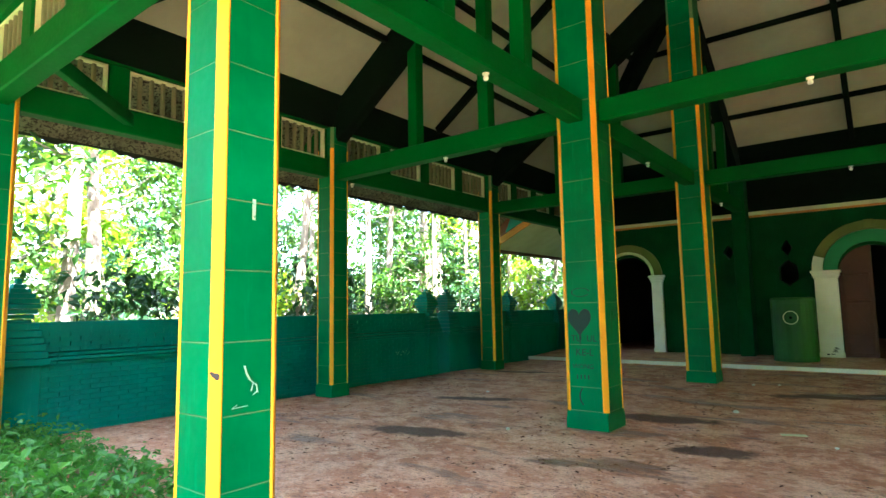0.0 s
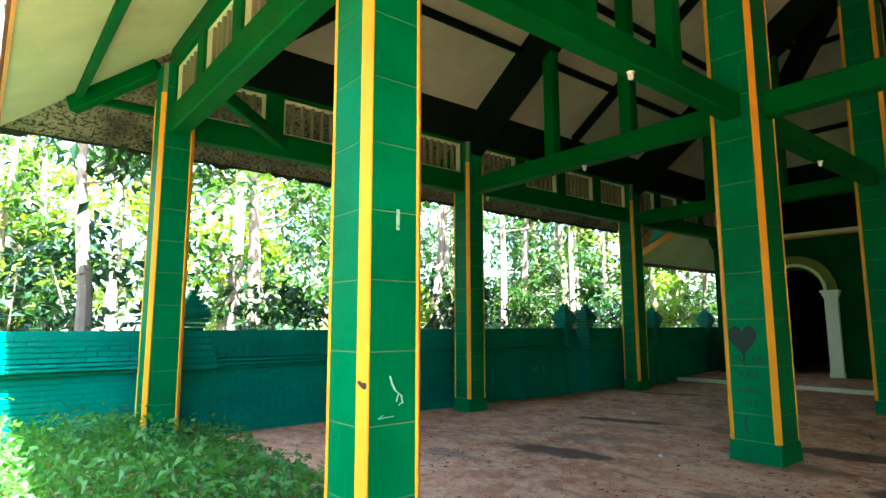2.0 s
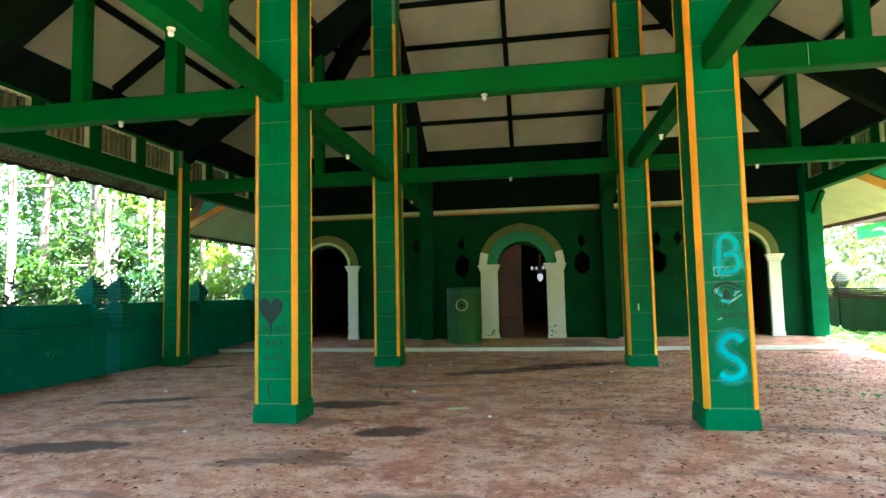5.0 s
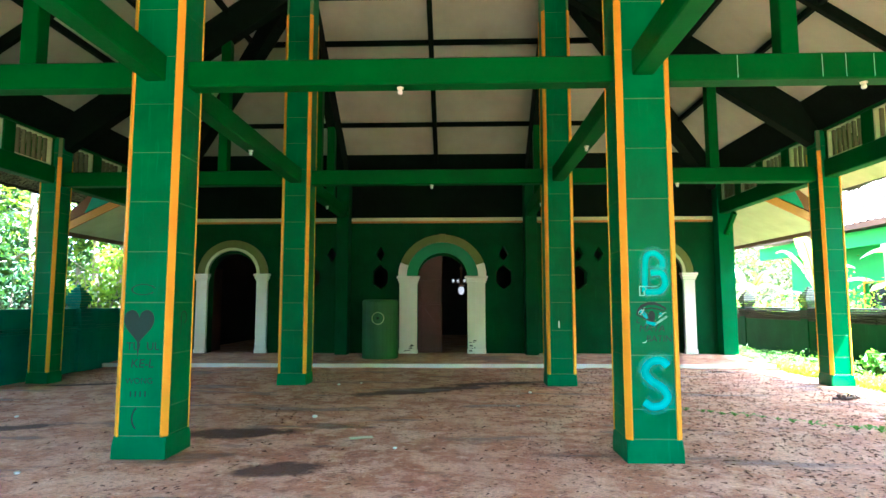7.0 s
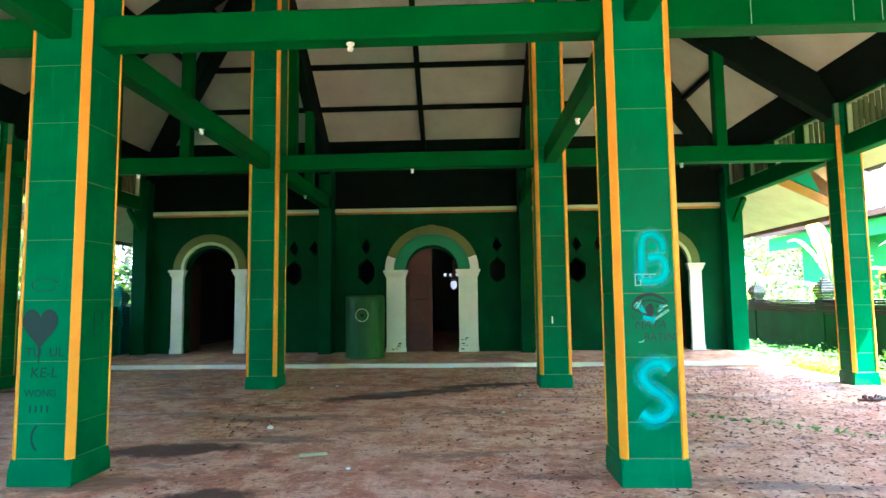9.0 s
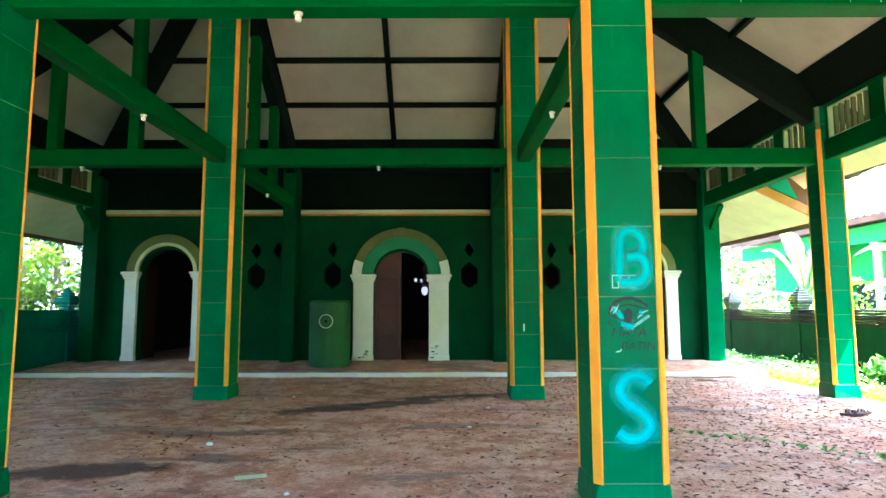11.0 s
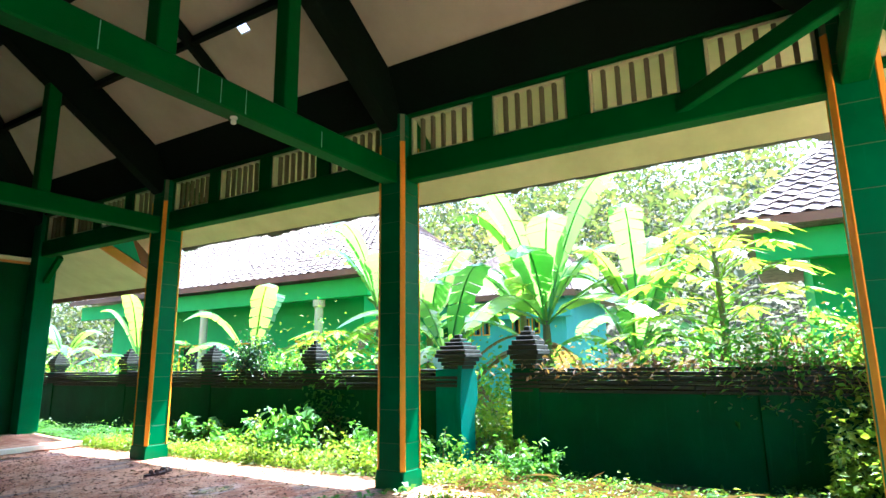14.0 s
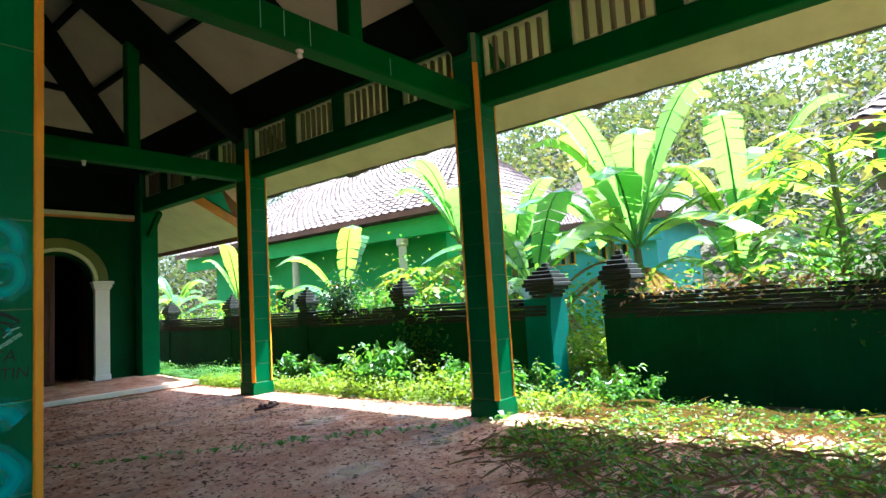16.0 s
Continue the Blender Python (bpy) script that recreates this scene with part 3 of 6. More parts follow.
OUTER = [(XS[0], y) for y in YS] + [(XS[3], y) for y in YS] + [(XS[1], YS[0]), (XS[2], YS[0])]
INNER_W, OUTER_W = 0.48, 0.37

# ---- beams ----
BEAM_B, BEAM_T = 3.50, 3.76


def beam(name, a, b, w, zb, zt, mat, label, group):
    bm = bmesh.new()
    bar(bm, (a[0], a[1], (zb + zt) / 2), (b[0], b[1], (zb + zt) / 2), w, zt - zb, bevel=0.014)
    o = part(name, bm, mat)
    return tagged(o, label, "beam", group)


gi, go = INNER_W / 2 - 0.012, OUTER_W / 2 - 0.012
ties = []
for y in YS[1:]:
    ties += [((XS[0] + go, y), (XS[1] - gi, y)), ((XS[1] + gi, y), (XS[2] - gi, y)), ((XS[2] + gi, y), (XS[3] - go, y))]
for x in XS[1:3]:
    ties += [((x, YS[0] + go), (x, YS[1] - gi)), ((x, YS[1] + gi), (x, YS[2] - gi)), ((x, YS[2] + gi), (x, WALL_Y - 0.43))]
for a, b in ties:
    beam("tie_beam", a, b, 0.2, BEAM_B, BEAM_T, M_GREEN, "green painted horizontal tie beam between columns", "tie beams")


def roof_z(d):
    return Z0 + (SLOPE if d > 0 else 0.58) * d


# outer lintels under the vents
LB, LT = 3.54, 3.85
sides = []
for x, s in ((XS[0], -1), (XS[3], 1)):
    stops = list(YS) + [WALL_Y]
    for ya, yb in zip(stops, stops[1:]):
        sides.append(((x, ya + go), (x, (yb - go) if yb != WALL_Y else yb - 0.31)))
for xa, xb in zip(XS, XS[1:]):
    sides.append(((xa + go, YS[0]), (xb - go, YS[0])))


def vent_panel(parent, m, width):
    fr = bmesh.new()
    t = 0.03
    for lo, hi in (((0, 0), (t, 0.5)), ((width - t, 0), (width, 0.5)), ((t, 0), (width - t, t)), ((t, 0.5 - t), (width - t, 0.5))):
        box(fr, (lo[0], -0.04, lo[1]), (hi[0], 0.04, hi[1]), 0.004)
    f = part("vent_frame", fr, M_CREAM, parent, "cream painted vent frame")
    f.matrix_basis = m
    n = max(2, round(width / 0.135))
    bm = bmesh.new()
    box(bm, (-0.022, -0.028, t), (0.022, 0.028, 0.5 - t), 0.006)
    me = mesh_from(bm, "slat", M_SLAT)
    for k in range(1, n):
        o = new("slat", me)
        o.parent = f
        o.matrix_basis = Matrix.Translation((width * k / n, 0, 0))


for a, b in sides:
    beam("lintel", a, b, 0.2, LB, LT, M_GREEN, "green painted lintel beam on the outer columns", "outer lintels")
    a, b = Vector((*a, 0)), Vector((*b, 0))
    L = (b - a).length
    ang = math.degrees(math.atan2(b.y - a.y, b.x - a.x))
    band = thing("vent_band", pose(a.x, a.y, LT, 0, 0, ang), "row of cream slatted vents between green posts above the lintel", "vent", "vent bands")
    pw = 0.243
    wv = (L - 0.08 - 3 * pw) / 4
    for k in range(4):
        vent_panel(band, pose(0.04 + k * (wv + pw), 0, 0.005), wv)
    for k in range(3):
        part("post", boxed((0.042 + wv + k * (wv + pw), -0.07, 0.0), (0.038 + (k + 1) * (wv + pw), 0.07, 0.51), 0.006), M_GREEN, band, "dark green post between the vents")
    for s in (0.0, L - 0.038):
        part("post", boxed((s, -0.06, 0.0), (s + 0.038, 0.06, 0.51), 0.004), M_GREEN, band, "dark green post between the vents")
    bm = bmesh.new()
    box(bm, (-0.15, -0.09, 0.512), (L + 0.15, 0.09, 0.8), 0.008)
    part("top_rail", bm, M_GREEN, band)

# ---- roof: ceilings, rafters, hips, purlins ----
def ring_rect(d):
    return (X0 + d, X1 - d, Y0 + d, Y1 - d)


D_IN = 4.46
def corners(d):
    k = d / D_IN
    return [(X0 + (RING[0] - X0) * k, Y0 + (RING[2] - Y0) * k), (X1 + (RING[1] - X1) * k, Y0 + (RING[2] - Y0) * k),
            (X1 + (RING[1] - X1) * k, Y1 + (RING[3] - Y1) * k), (X0 + (RING[0] - X0) * k, Y1 + (RING[3] - Y1) * k)]


HOLE = (8.33, 8.50, 1.16, 1.285)  # a missing tile in the east slope: y from, to, d from, to


def slope_sheet(name, side, d0, d1, lift, thick, mat, label, cat, hole=None):
    i, j = side, (side + 1) % 4

    def at(d, s):
        c = corners(d)
        return Vector((c[i][0] + (c[j][0] - c[i][0]) * s, c[i][1] + (c[j][1] - c[i][1]) * s, roof_z(d) + lift))

    cells = [(d0, d1, (0, 0), (1, 1))]
    if hole:
        def frac(d, y):
            c = corners(d)
            return (y - c[i][1]) / (c[j][1] - c[i][1])
        ya, yb, ha, hb = hole
        cells = [(d0, ha, (0, 0), (1, 1)), (ha, hb, (0, 0), (frac(ha, ya), frac(hb, ya))), (ha, hb, (frac(ha, yb), frac(hb, yb)), (1, 1)), (hb, d1, (0, 0), (1, 1))]
    bm = bmesh.new()
    for da, db, s0, s1 in cells:
        lo = [at(da, s0[0]), at(da, s1[0]), at(db, s1[1]), at(db, s0[1])]
        f = [bm.verts.new(p) for p in lo]
        g = [bm.verts.new((p[0], p[1], p[2] + thick)) for p in lo]
        bm.faces.new(f[::-1])
        bm.faces.new(g)
        for k in range(4):
            bm.faces.new((f[k], f[(k + 1) % 4], g[(k + 1) % 4], g[k]))
    return put(part(name, bm, mat), label, cat)


for side in range(4):
    slope_sheet("ceiling", side, 0.0, D_IN - 0.05, 0.0, 0.03, M_CEIL, "sloping cream board ceiling under the roof", "ceiling", HOLE if side == 1 else None)
    if side != 2:
        slope_sheet("soffit", side, -OVER, -0.002, 0.0, 0.025, M_STAINSHADE if side == 3 else M_CREAM, "sloping soffit board of the eaves, dark with stains and painted shade" if side == 3 else "cream sloping soffit board of the eaves", "ceiling")
    slope_sheet("roof", side, -OVER - 0.06 if side != 2 else 0.05, D_IN, 0.12, 0.09, M_MOSS, "weathered clay tile roof slope", "roof", (8.33, 8.76, 0.92, 1.285) if side == 1 else None)


def mid(p, q, s):
    return p[0] + (q[0] - p[0]) * s, p[1] + (q[1] - p[1]) * s


def rafter(name, p0, p1, d0, d1, w, h, mat, label):
    bm = bmesh.new()
    a = Vector((*p0, roof_z(d0) - h * 0.5 - 0.004))
    b = Vector((*p1, roof_z(d1) - h * 0.5 - 0.004))
    bar(bm, a, b, w, h, bevel=0.01)
    return tagged(part(name, bm, mat), label, "rafter", name + "s of the roof")


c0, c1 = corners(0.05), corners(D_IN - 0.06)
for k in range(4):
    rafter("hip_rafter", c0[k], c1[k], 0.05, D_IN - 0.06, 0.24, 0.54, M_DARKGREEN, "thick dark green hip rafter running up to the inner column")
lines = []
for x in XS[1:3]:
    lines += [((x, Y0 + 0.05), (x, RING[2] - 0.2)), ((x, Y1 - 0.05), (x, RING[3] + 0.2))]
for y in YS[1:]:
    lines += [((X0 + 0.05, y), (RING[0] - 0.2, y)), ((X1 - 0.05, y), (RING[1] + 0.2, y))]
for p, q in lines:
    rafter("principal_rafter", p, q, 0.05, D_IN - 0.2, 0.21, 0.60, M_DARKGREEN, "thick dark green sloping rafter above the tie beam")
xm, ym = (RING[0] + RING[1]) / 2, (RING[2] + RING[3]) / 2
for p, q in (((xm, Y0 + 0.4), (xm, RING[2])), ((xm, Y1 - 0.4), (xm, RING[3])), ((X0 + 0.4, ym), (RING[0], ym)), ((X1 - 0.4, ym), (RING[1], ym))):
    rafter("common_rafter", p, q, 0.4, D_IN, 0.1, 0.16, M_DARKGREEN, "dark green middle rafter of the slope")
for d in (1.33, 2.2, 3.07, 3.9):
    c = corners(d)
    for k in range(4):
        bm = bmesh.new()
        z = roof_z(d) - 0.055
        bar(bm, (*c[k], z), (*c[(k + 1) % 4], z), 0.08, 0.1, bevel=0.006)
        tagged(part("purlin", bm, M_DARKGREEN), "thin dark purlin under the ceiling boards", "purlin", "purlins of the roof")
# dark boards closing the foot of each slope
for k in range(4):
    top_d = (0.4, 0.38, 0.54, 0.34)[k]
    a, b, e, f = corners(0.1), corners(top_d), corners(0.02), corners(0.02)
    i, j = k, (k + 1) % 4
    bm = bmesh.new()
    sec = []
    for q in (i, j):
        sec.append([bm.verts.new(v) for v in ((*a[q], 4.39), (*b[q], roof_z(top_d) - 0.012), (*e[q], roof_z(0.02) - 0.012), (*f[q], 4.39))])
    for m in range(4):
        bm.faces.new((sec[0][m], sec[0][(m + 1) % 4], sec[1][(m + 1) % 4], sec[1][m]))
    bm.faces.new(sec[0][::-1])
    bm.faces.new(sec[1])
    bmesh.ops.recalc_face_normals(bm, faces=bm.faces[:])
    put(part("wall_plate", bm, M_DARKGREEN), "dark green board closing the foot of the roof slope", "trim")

# queen posts between tie beams and rafters
posts = []
for y in YS[1:]:
    for s in (0.41, 0.69):
        posts.append((XS[0] + (XS[1] - XS[0]) * s, y, D_IN * s))
        posts.append((XS[3] + (XS[2] - XS[3]) * s, y, D_IN * s))
for x in XS[1:3]:
    for s in (0.41, 0.69):
        posts.append((x, YS[0] + (YS[1] - YS[0]) * s, D_IN * s))
        posts.append((x, WALL_Y + (YS[2] - WALL_Y) * s, D_IN * s))
for x, y, d in posts:
    tagged(part("queen_post", boxed((x - 0.085, y - 0.085, BEAM_T - 0.012), (x + 0.085, y + 0.085, roof_z(d) - 0.22), 0.01), M_GREEN), "green painted upright post between tie beam and rafter", "post", "queen posts")

# top ring above the inner columns, slatted lights and cap roof
zr = roof_z(D_IN) - 0.42
for a, b in (((RING[0], RING[2]), (RING[1], RING[2])), ((RING[0], RING[3]), (RING[1], RING[3])), ((RING[0], RING[2]), (RING[0], RING[3])), ((RING[1], RING[2]), (RING[1], RING[3]))):
    va, vb = Vector((*a, 0)), Vector((*b, 0))
    d = (vb - va).normalized()
    va, vb = va + d * gi, vb - d * gi
    beam("ring_beam", (va.x, va.y), (vb.x, vb.y), 0.2, zr, zr + 0.4, M_DARKGREEN, "dark green ring beam on the tall inner columns", "ring beams")
    band = thing("vent_band", pose(va.x, va.y, zr + 0.4, 0, 0, math.degrees(math.atan2(d.y, d.x))), "row of cream slatted vents under the cap roof", "vent", "vent bands")
    L = (vb - va).length
    for k in range(4):
        vent_panel(band, pose(0.06 + k * (L - 0.12) / 4 + 0.08, 0, 0.005), (L - 0.12) / 4 - 0.16)
    for k in range(5):
        part("post", boxed((max(0, 0.06 + k * (L - 0.12) / 4 - 0.078), -0.06, 0), (min(L, 0.06 + k * (L - 0.12) / 4 + 0.078), 0.06, 0.51)), M_DARKGREEN, band)
ztop = zr + 0.92
bm = bmesh.new()
e = 0.7
base = [bm.verts.new((x, y, ztop - 0.02)) for x, y in ((RING[0] - e, RING[2] - e), (RING[1] + e, RING[2] - e), (RING[1] + e, RING[3] + e), (RING[0] - e, RING[3] + e))]
apex = bm.verts.new((xm, ym, ztop + 2.6))
bm.faces.new(base[::-1])
for k in range(4):
    bm.faces.new((base[k], base[(k + 1) % 4], apex))
put(part("roof_cap", bm, M_MOSS), "pyramid cap roof of weathered clay tiles", "roof")

# eaves: fascia boards, outriggers, eave purlins
ce = corners(-OVER)
for k, mat, lab in ((0, M_ORANGE, "orange-brown painted fascia board"), (1, M_GREY, "weathered grey-green fascia board, broken along its edge"), (3, M_CAP, "dark rotten fascia board, ragged along its edge")):
    a, b = Vector((*ce[k], 0)), Vector((*ce[(k + 1) % 4], 0))
    n = 160
    bm = bmesh.new()
    z = roof_z(-OVER)
    nrm = (b - a).normalized().cross(Vector((0, 0, 1)))
    va = []
    for q in range(n + 1):
        p = a.lerp(b, q / n)
        drop = (0.055 + 0.07 * noise.noise((q * 0.9, k, 15)) + (0.05 * noise.noise((q * 3.1, k, 2)))) if k == 3 and q < n * 0.8 else 0.03 + (0.03 * noise.noise((q * 0.35, k, 5)) if k != 0 else 0.0) + (0.05 if k != 0 and noise.noise((q * 0.16, k, 8)) > 0.25 else 0)
        va.append([bm.verts.new(p + nrm * o + Vector((0, 0, zz))) for o, zz in ((0, z - drop), (0.03, z - drop), (0.03, z + 0.13), (0, z + 0.13))])
    for p, q in zip(va, va[1:]):
        for m in range(4):
            bm.faces.new((p[m], p[(m + 1) % 4], q[(m + 1) % 4], q[m]))
    bm.faces.new(va[0][::-1])
    bm.faces.new(va[-1])
    bmesh.ops.recalc_face_normals(bm, faces=bm.faces[:])
    put(part("fascia", bm, mat), lab, "trim")

outs = []
for k in range(4):
    if k in (0, 1):
        p, q = corners(-0.16)[k], corners(-0.92)[k]
        outs.append((p, q, -0.16, -0.92))
for y in YS[1:]:
    outs += [((X0 - 0.16, y), (X0 - 0.92, y), -0.16, -0.92), ((X1 + 0.16, y), (X1 + 0.92, y), -0.16, -0.92)]
for x in XS[1:3]:
    outs.append(((x, Y0 - 0.16), (x, Y0 - 0.92), -0.16, -0.92))
for p, q, da, db in outs:
    bm = bmesh.new()
    bar(bm, (*p, roof_z(da) - 0.13), (*q, roof_z(db) - 0.13), 0.14, 0.2, bevel=0.012)
    tagged(part("outrigger", bm, M_GREEN), "green painted outrigger beam carrying the eaves", "beam", "outriggers")
c = corners(-0.86)
for k in (3, 0, 1):
    bm = bmesh.new()
    bar(bm, (*c[k], roof_z(-0.86) - 0.05), (*c[(k + 1) % 4], roof_z(-0.86) - 0.05), 0.09, 0.09, bevel=0.01)
    tagged(part("eave_purlin", bm, M_GREEN), "green painted purlin under the eaves", "purlin", "eave purlins")
# corner diagonals in plan at the front corners
for x, s in ((X0, 1), (X1, -1)):
    bm = bmesh.new()
    bar(bm, (x + s * 0.06, Y0 + 1.35, 3.72), (x + s * 1.35, Y0 + 0.06, 3.72), 0.1, 0.16, bevel=0.01)
    tagged(part("corner_brace", bm, M_GREEN), "green diagonal brace across the corner lintels", "beam", "corner braces")

# side roofs of the hall behind
for s, xe in ((1, X1), (-1, X0)):
    bm = bmesh.new()
    sec = [(0.0, 3.72), (1.45, 3.02), (1.45, 3.1), (0.0, 3.82)]
    f = [bm.verts.new((xe + s * (0.12 + u), 14.0, z)) for u, z in sec]
    g = [bm.verts.new((xe + s * (0.12 + u), 24.4, z)) for u, z in sec]
    bm.faces.new(f)
    bm.faces.new(g[::-1])
    for k in range(4):
        bm.faces.new((f[k], f[(k + 1) % 4], g[(k + 1) % 4], g[k]))
    bmesh.ops.recalc_face_normals(bm, faces=bm.faces[:])
    put(part("hall_eave_soffit", bm, M_CREAM), "cream soffit under the side eaves of the hall", "ceiling")
    bm = bmesh.new()
    bar(bm, (xe + s * 0.1, 13.975, 3.72), (xe + s * 1.6, 13.975, 2.99), 0.05, 0.17, bevel=0.008)
    put(part("hall_verge_board", bm, M_ORANGE), "orange painted verge board of the hall roof", "trim")
    bm = bmesh.new()
    bar(bm, (xe + s * 1.62, 13.96, 3.0), (xe + s * 1.62, 24.4, 3.0), 0.04, 0.14)
    put(part("hall_fascia", bm, M_BROWN), "dark brown eaves board of the hall roof", "trim")
    bm = bmesh.new()
    sec = [(0.1, 3.86), (1.05, 3.42), (0.85, 3.86), (0.3, 3.95)]
    prism(bm, [(xe + s * u, z) for u, z in sec], 14.03, 14.07)
    bmesh.ops.recalc_face_normals(bm, faces=bm.faces[:])
    put(part("hall_gable_board", bm, M_TEALBOARD), "teal painted gable board of the hall roof", "trim")
    bm = bmesh.new()
    sec = [(0.0, 3.84), (1.6, 3.12), (1.6, 3.2), (0.0, 4.6)]
    f = [bm.verts.new((xe + s * (0.12 + u), 14.08, z)) for u, z in sec]
    g = [bm.verts.new((xe + s * (0.12 + u), 24.4, z)) for u, z in sec]
    bm.faces.new(f)
    bm.faces.new(g[::-1])
    for k in range(4):
        bm.faces.new((f[k], f[(k + 1) % 4], g[(k + 1) % 4], g[k]))
    bmesh.ops.recalc_face_normals(bm, faces=bm.faces[:])
    put(part("roof_hall", bm, M_MOSS), "clay tile side roof of the hall", "roof")
bm = bmesh.new()
box(bm, (WX0 - 0.2, 15.9, 5.36), (WX1 + 0.2, 24.6, 7.8))
put(part("roof_hall_block", bm, M_MOSS), "clay tile roof mass over the hall", "roof")

for x, y in INNER:
    column(x, y, INNER_W, 0.498, 0.469, -0.006, roof_z(D_IN) - 0.43, 6.6, True)
for x, y in OUTER:
    column(x, y, OUTER_W, 0.386, 0.361, 0.128, 4.38, 4.02, False)

# ---- leaves ----
rng = np.random.default_rng(7)


def leaf_mesh(name, pts, sizes, material, aspect=0.5, flat=0.3, droop=0.25, out=None):
    """Many folded, pointed leaves. pts: n x 3; sizes: n; flat: 0 leaves lie at any angle, 1 level."""
    pts, sizes = np.asarray(pts, float), np.asarray(sizes, float)
    n = len(pts)
    az = rng.uniform(0, 2 * np.pi, n)
    el = rng.normal(-droop, 0.6 * (1 - flat) + 0.12, n)
    d = np.stack([np.cos(az) * np.cos(el), np.sin(az) * np.cos(el), np.sin(el)], 1)
    up = np.tile([0.0, 0.0, 1.0], (n, 1)) + rng.normal(0, 0.6 * (1 - flat) + 0.1, (n, 3))
    s = np.cross(d, up)
    s /= np.linalg.norm(s, axis=1, keepdims=True) + 1e-9
    u = np.cross(s, d)
    L = sizes[:, None]
    w = L * aspect * 0.5
    base = pts
    left = pts + d * L * 0.42 - s * w + u * w * 0.35
    right = pts + d * L * 0.42 + s * w + u * w * 0.35
    tip = pts + d * L - u * L * 0.12
    v = np.stack([base, left, tip, right], 1).reshape(-1, 3)
    i = np.arange(n) * 4
    f = np.concatenate([np.stack([i, i + 2, i + 1], 1), np.stack([i, i + 3, i + 2], 1)])
    me = bpy.data.meshes.new(name)
    me.from_pydata(v.tolist(), [], f.tolist())
    me.materials.append(material)
    return me


def clumps(n_clumps, per, center, spread, r_clump, leaf, jitter=0.35):
    c = np.asarray(center) + rng.normal(0, 1, (n_clumps, 3)) * np.asarray(spread)
    r = r_clump * rng.uniform(0.5, 1.3, (n_clumps, 1, 1))
    p = c[:, None, :] + rng.normal(0, 0.55, (n_clumps, per, 3)) * r * np.array([1, 1, 0.75])
    p = p.reshape(-1, 3)
    return p, leaf * rng.uniform(1 - jitter, 1 + jitter, len(p))


# ---- garden walls ----
def pinnacle(bm, x, y, z, w=0.34, scale=1.0):
    """A stepped brick finial on a wall."""
    for k, (g, h) in enumerate(((0.74, 0.05), (0.86, 0.055), (1.02, 0.06), (1.16, 0.06), (1.08, 0.06), (0.9, 0.06), (0.66, 0.055), (0.42, 0.055), (0.2, 0.06))):
        a = w * g / 2
        h *= scale
        box(bm, (x - a, y - a, z), (x + a, y + a, z + h - 0.004), 0.008)
        z += h


def brick_face(parent, x, sx, y0, y1, z0, z1, mat, keep, lean=0.0):
    """Running-bond bricks just proud of a wall face that looks along sx; keep: the stretch of y built brick by brick."""
    bl, bh, gap = 0.225, 0.06, 0.012
    bm = bmesh.new()
    box(bm, (-0.03, 0.0, 0.0), (0.016, bl - gap, bh - gap), 0.003)
    one = mesh_from(bm, "brick", mat)
    vs, fs = [], []
    cnt, row, z = 0, 0, z0
    while z + bh <= z1 + 0.01:
        y = y0 - (bl / 2 if row % 2 else 0)
        while y < y1:
            ox = rng.uniform(-0.004, 0.005) - lean * (z - z0)
            if keep[0] <= y <= keep[1] and cnt < 300:
                o = new("brick", one)
                o.parent = parent
                o.matrix_basis = Matrix.Translation((x + sx * ox, y, z)) @ Matrix.Diagonal((sx, 1, 1, 1))
                cnt += 1
            else:
                b = len(vs)
                q = x + sx * (0.016 + ox)
                p = x - sx * 0.02
                a, e, c, d = y, y + bl - gap, z, z + bh - gap
                vs += [(p, a, c), (p, e, c), (p, e, d), (p, a, d), (q, a, c), (q, e, c), (q, e, d), (q, a, d)]
                fs += [(b + 4, b + 5, b + 6, b + 7), (b, b + 1, b + 5, b + 4), (b + 1, b + 2, b + 6, b + 5), (b + 2, b + 3, b + 7, b + 6), (b + 3, b, b + 4, b + 7)]
            y += bl
        z += bh
        row += 1
    me = bpy.data.meshes.new("brickwork")
    me.from_pydata(vs, [], fs)
    me.materials.append(mat)
    o = new("brickwork", me)
    o.parent = parent
    tagged(o, kind="stuff")


LX = -7.9
left_wall = thing("garden_wall", (0, 0, 0), "low brick garden wall painted teal green with moulded courses", "wall", "", "structure")
LEFT_RUNS = ((-9.0, 10.18), (10.74, 30.0))
for ya, yb in LEFT_RUNS:
    bm = bmesh.new()
    box(bm, (LX - 0.3, ya, -0.3), (LX, yb, 0.8))
    box(bm, (LX - 0.3, ya, 0.935), (LX - 0.06, yb, 1.285))
    part("wall_body", bm, M_TEAL, left_wall, "teal painted brick wall")
    for k, (g, za, zb) in enumerate(((0.055, 0.80, 0.836), (0.12, 0.845, 0.882), (0.07, 0.891, 0.928))):
        bm = bmesh.new()
        y = ya
        while y < yb - 0.01:
            e = min(yb, y + 0.45)
            box(bm, (LX - 0.35, y, za), (LX + g + rng.uniform(-0.006, 0.006), e - 0.004, zb), 0.005)
            y = e
        part("moulding", bm, M_TEAL, left_wall, "projecting moulded brick course")
brick_face(left_wall, LX, 1, -4.0, 9.9, -0.06, 0.79, M_TEAL, (2.2, 6.9))
brick_face(left_wall, LX - 0.03, 1, -4.0, 9.9, 0.94, 1.27, M_TEAL, (99, 99), 0.12)
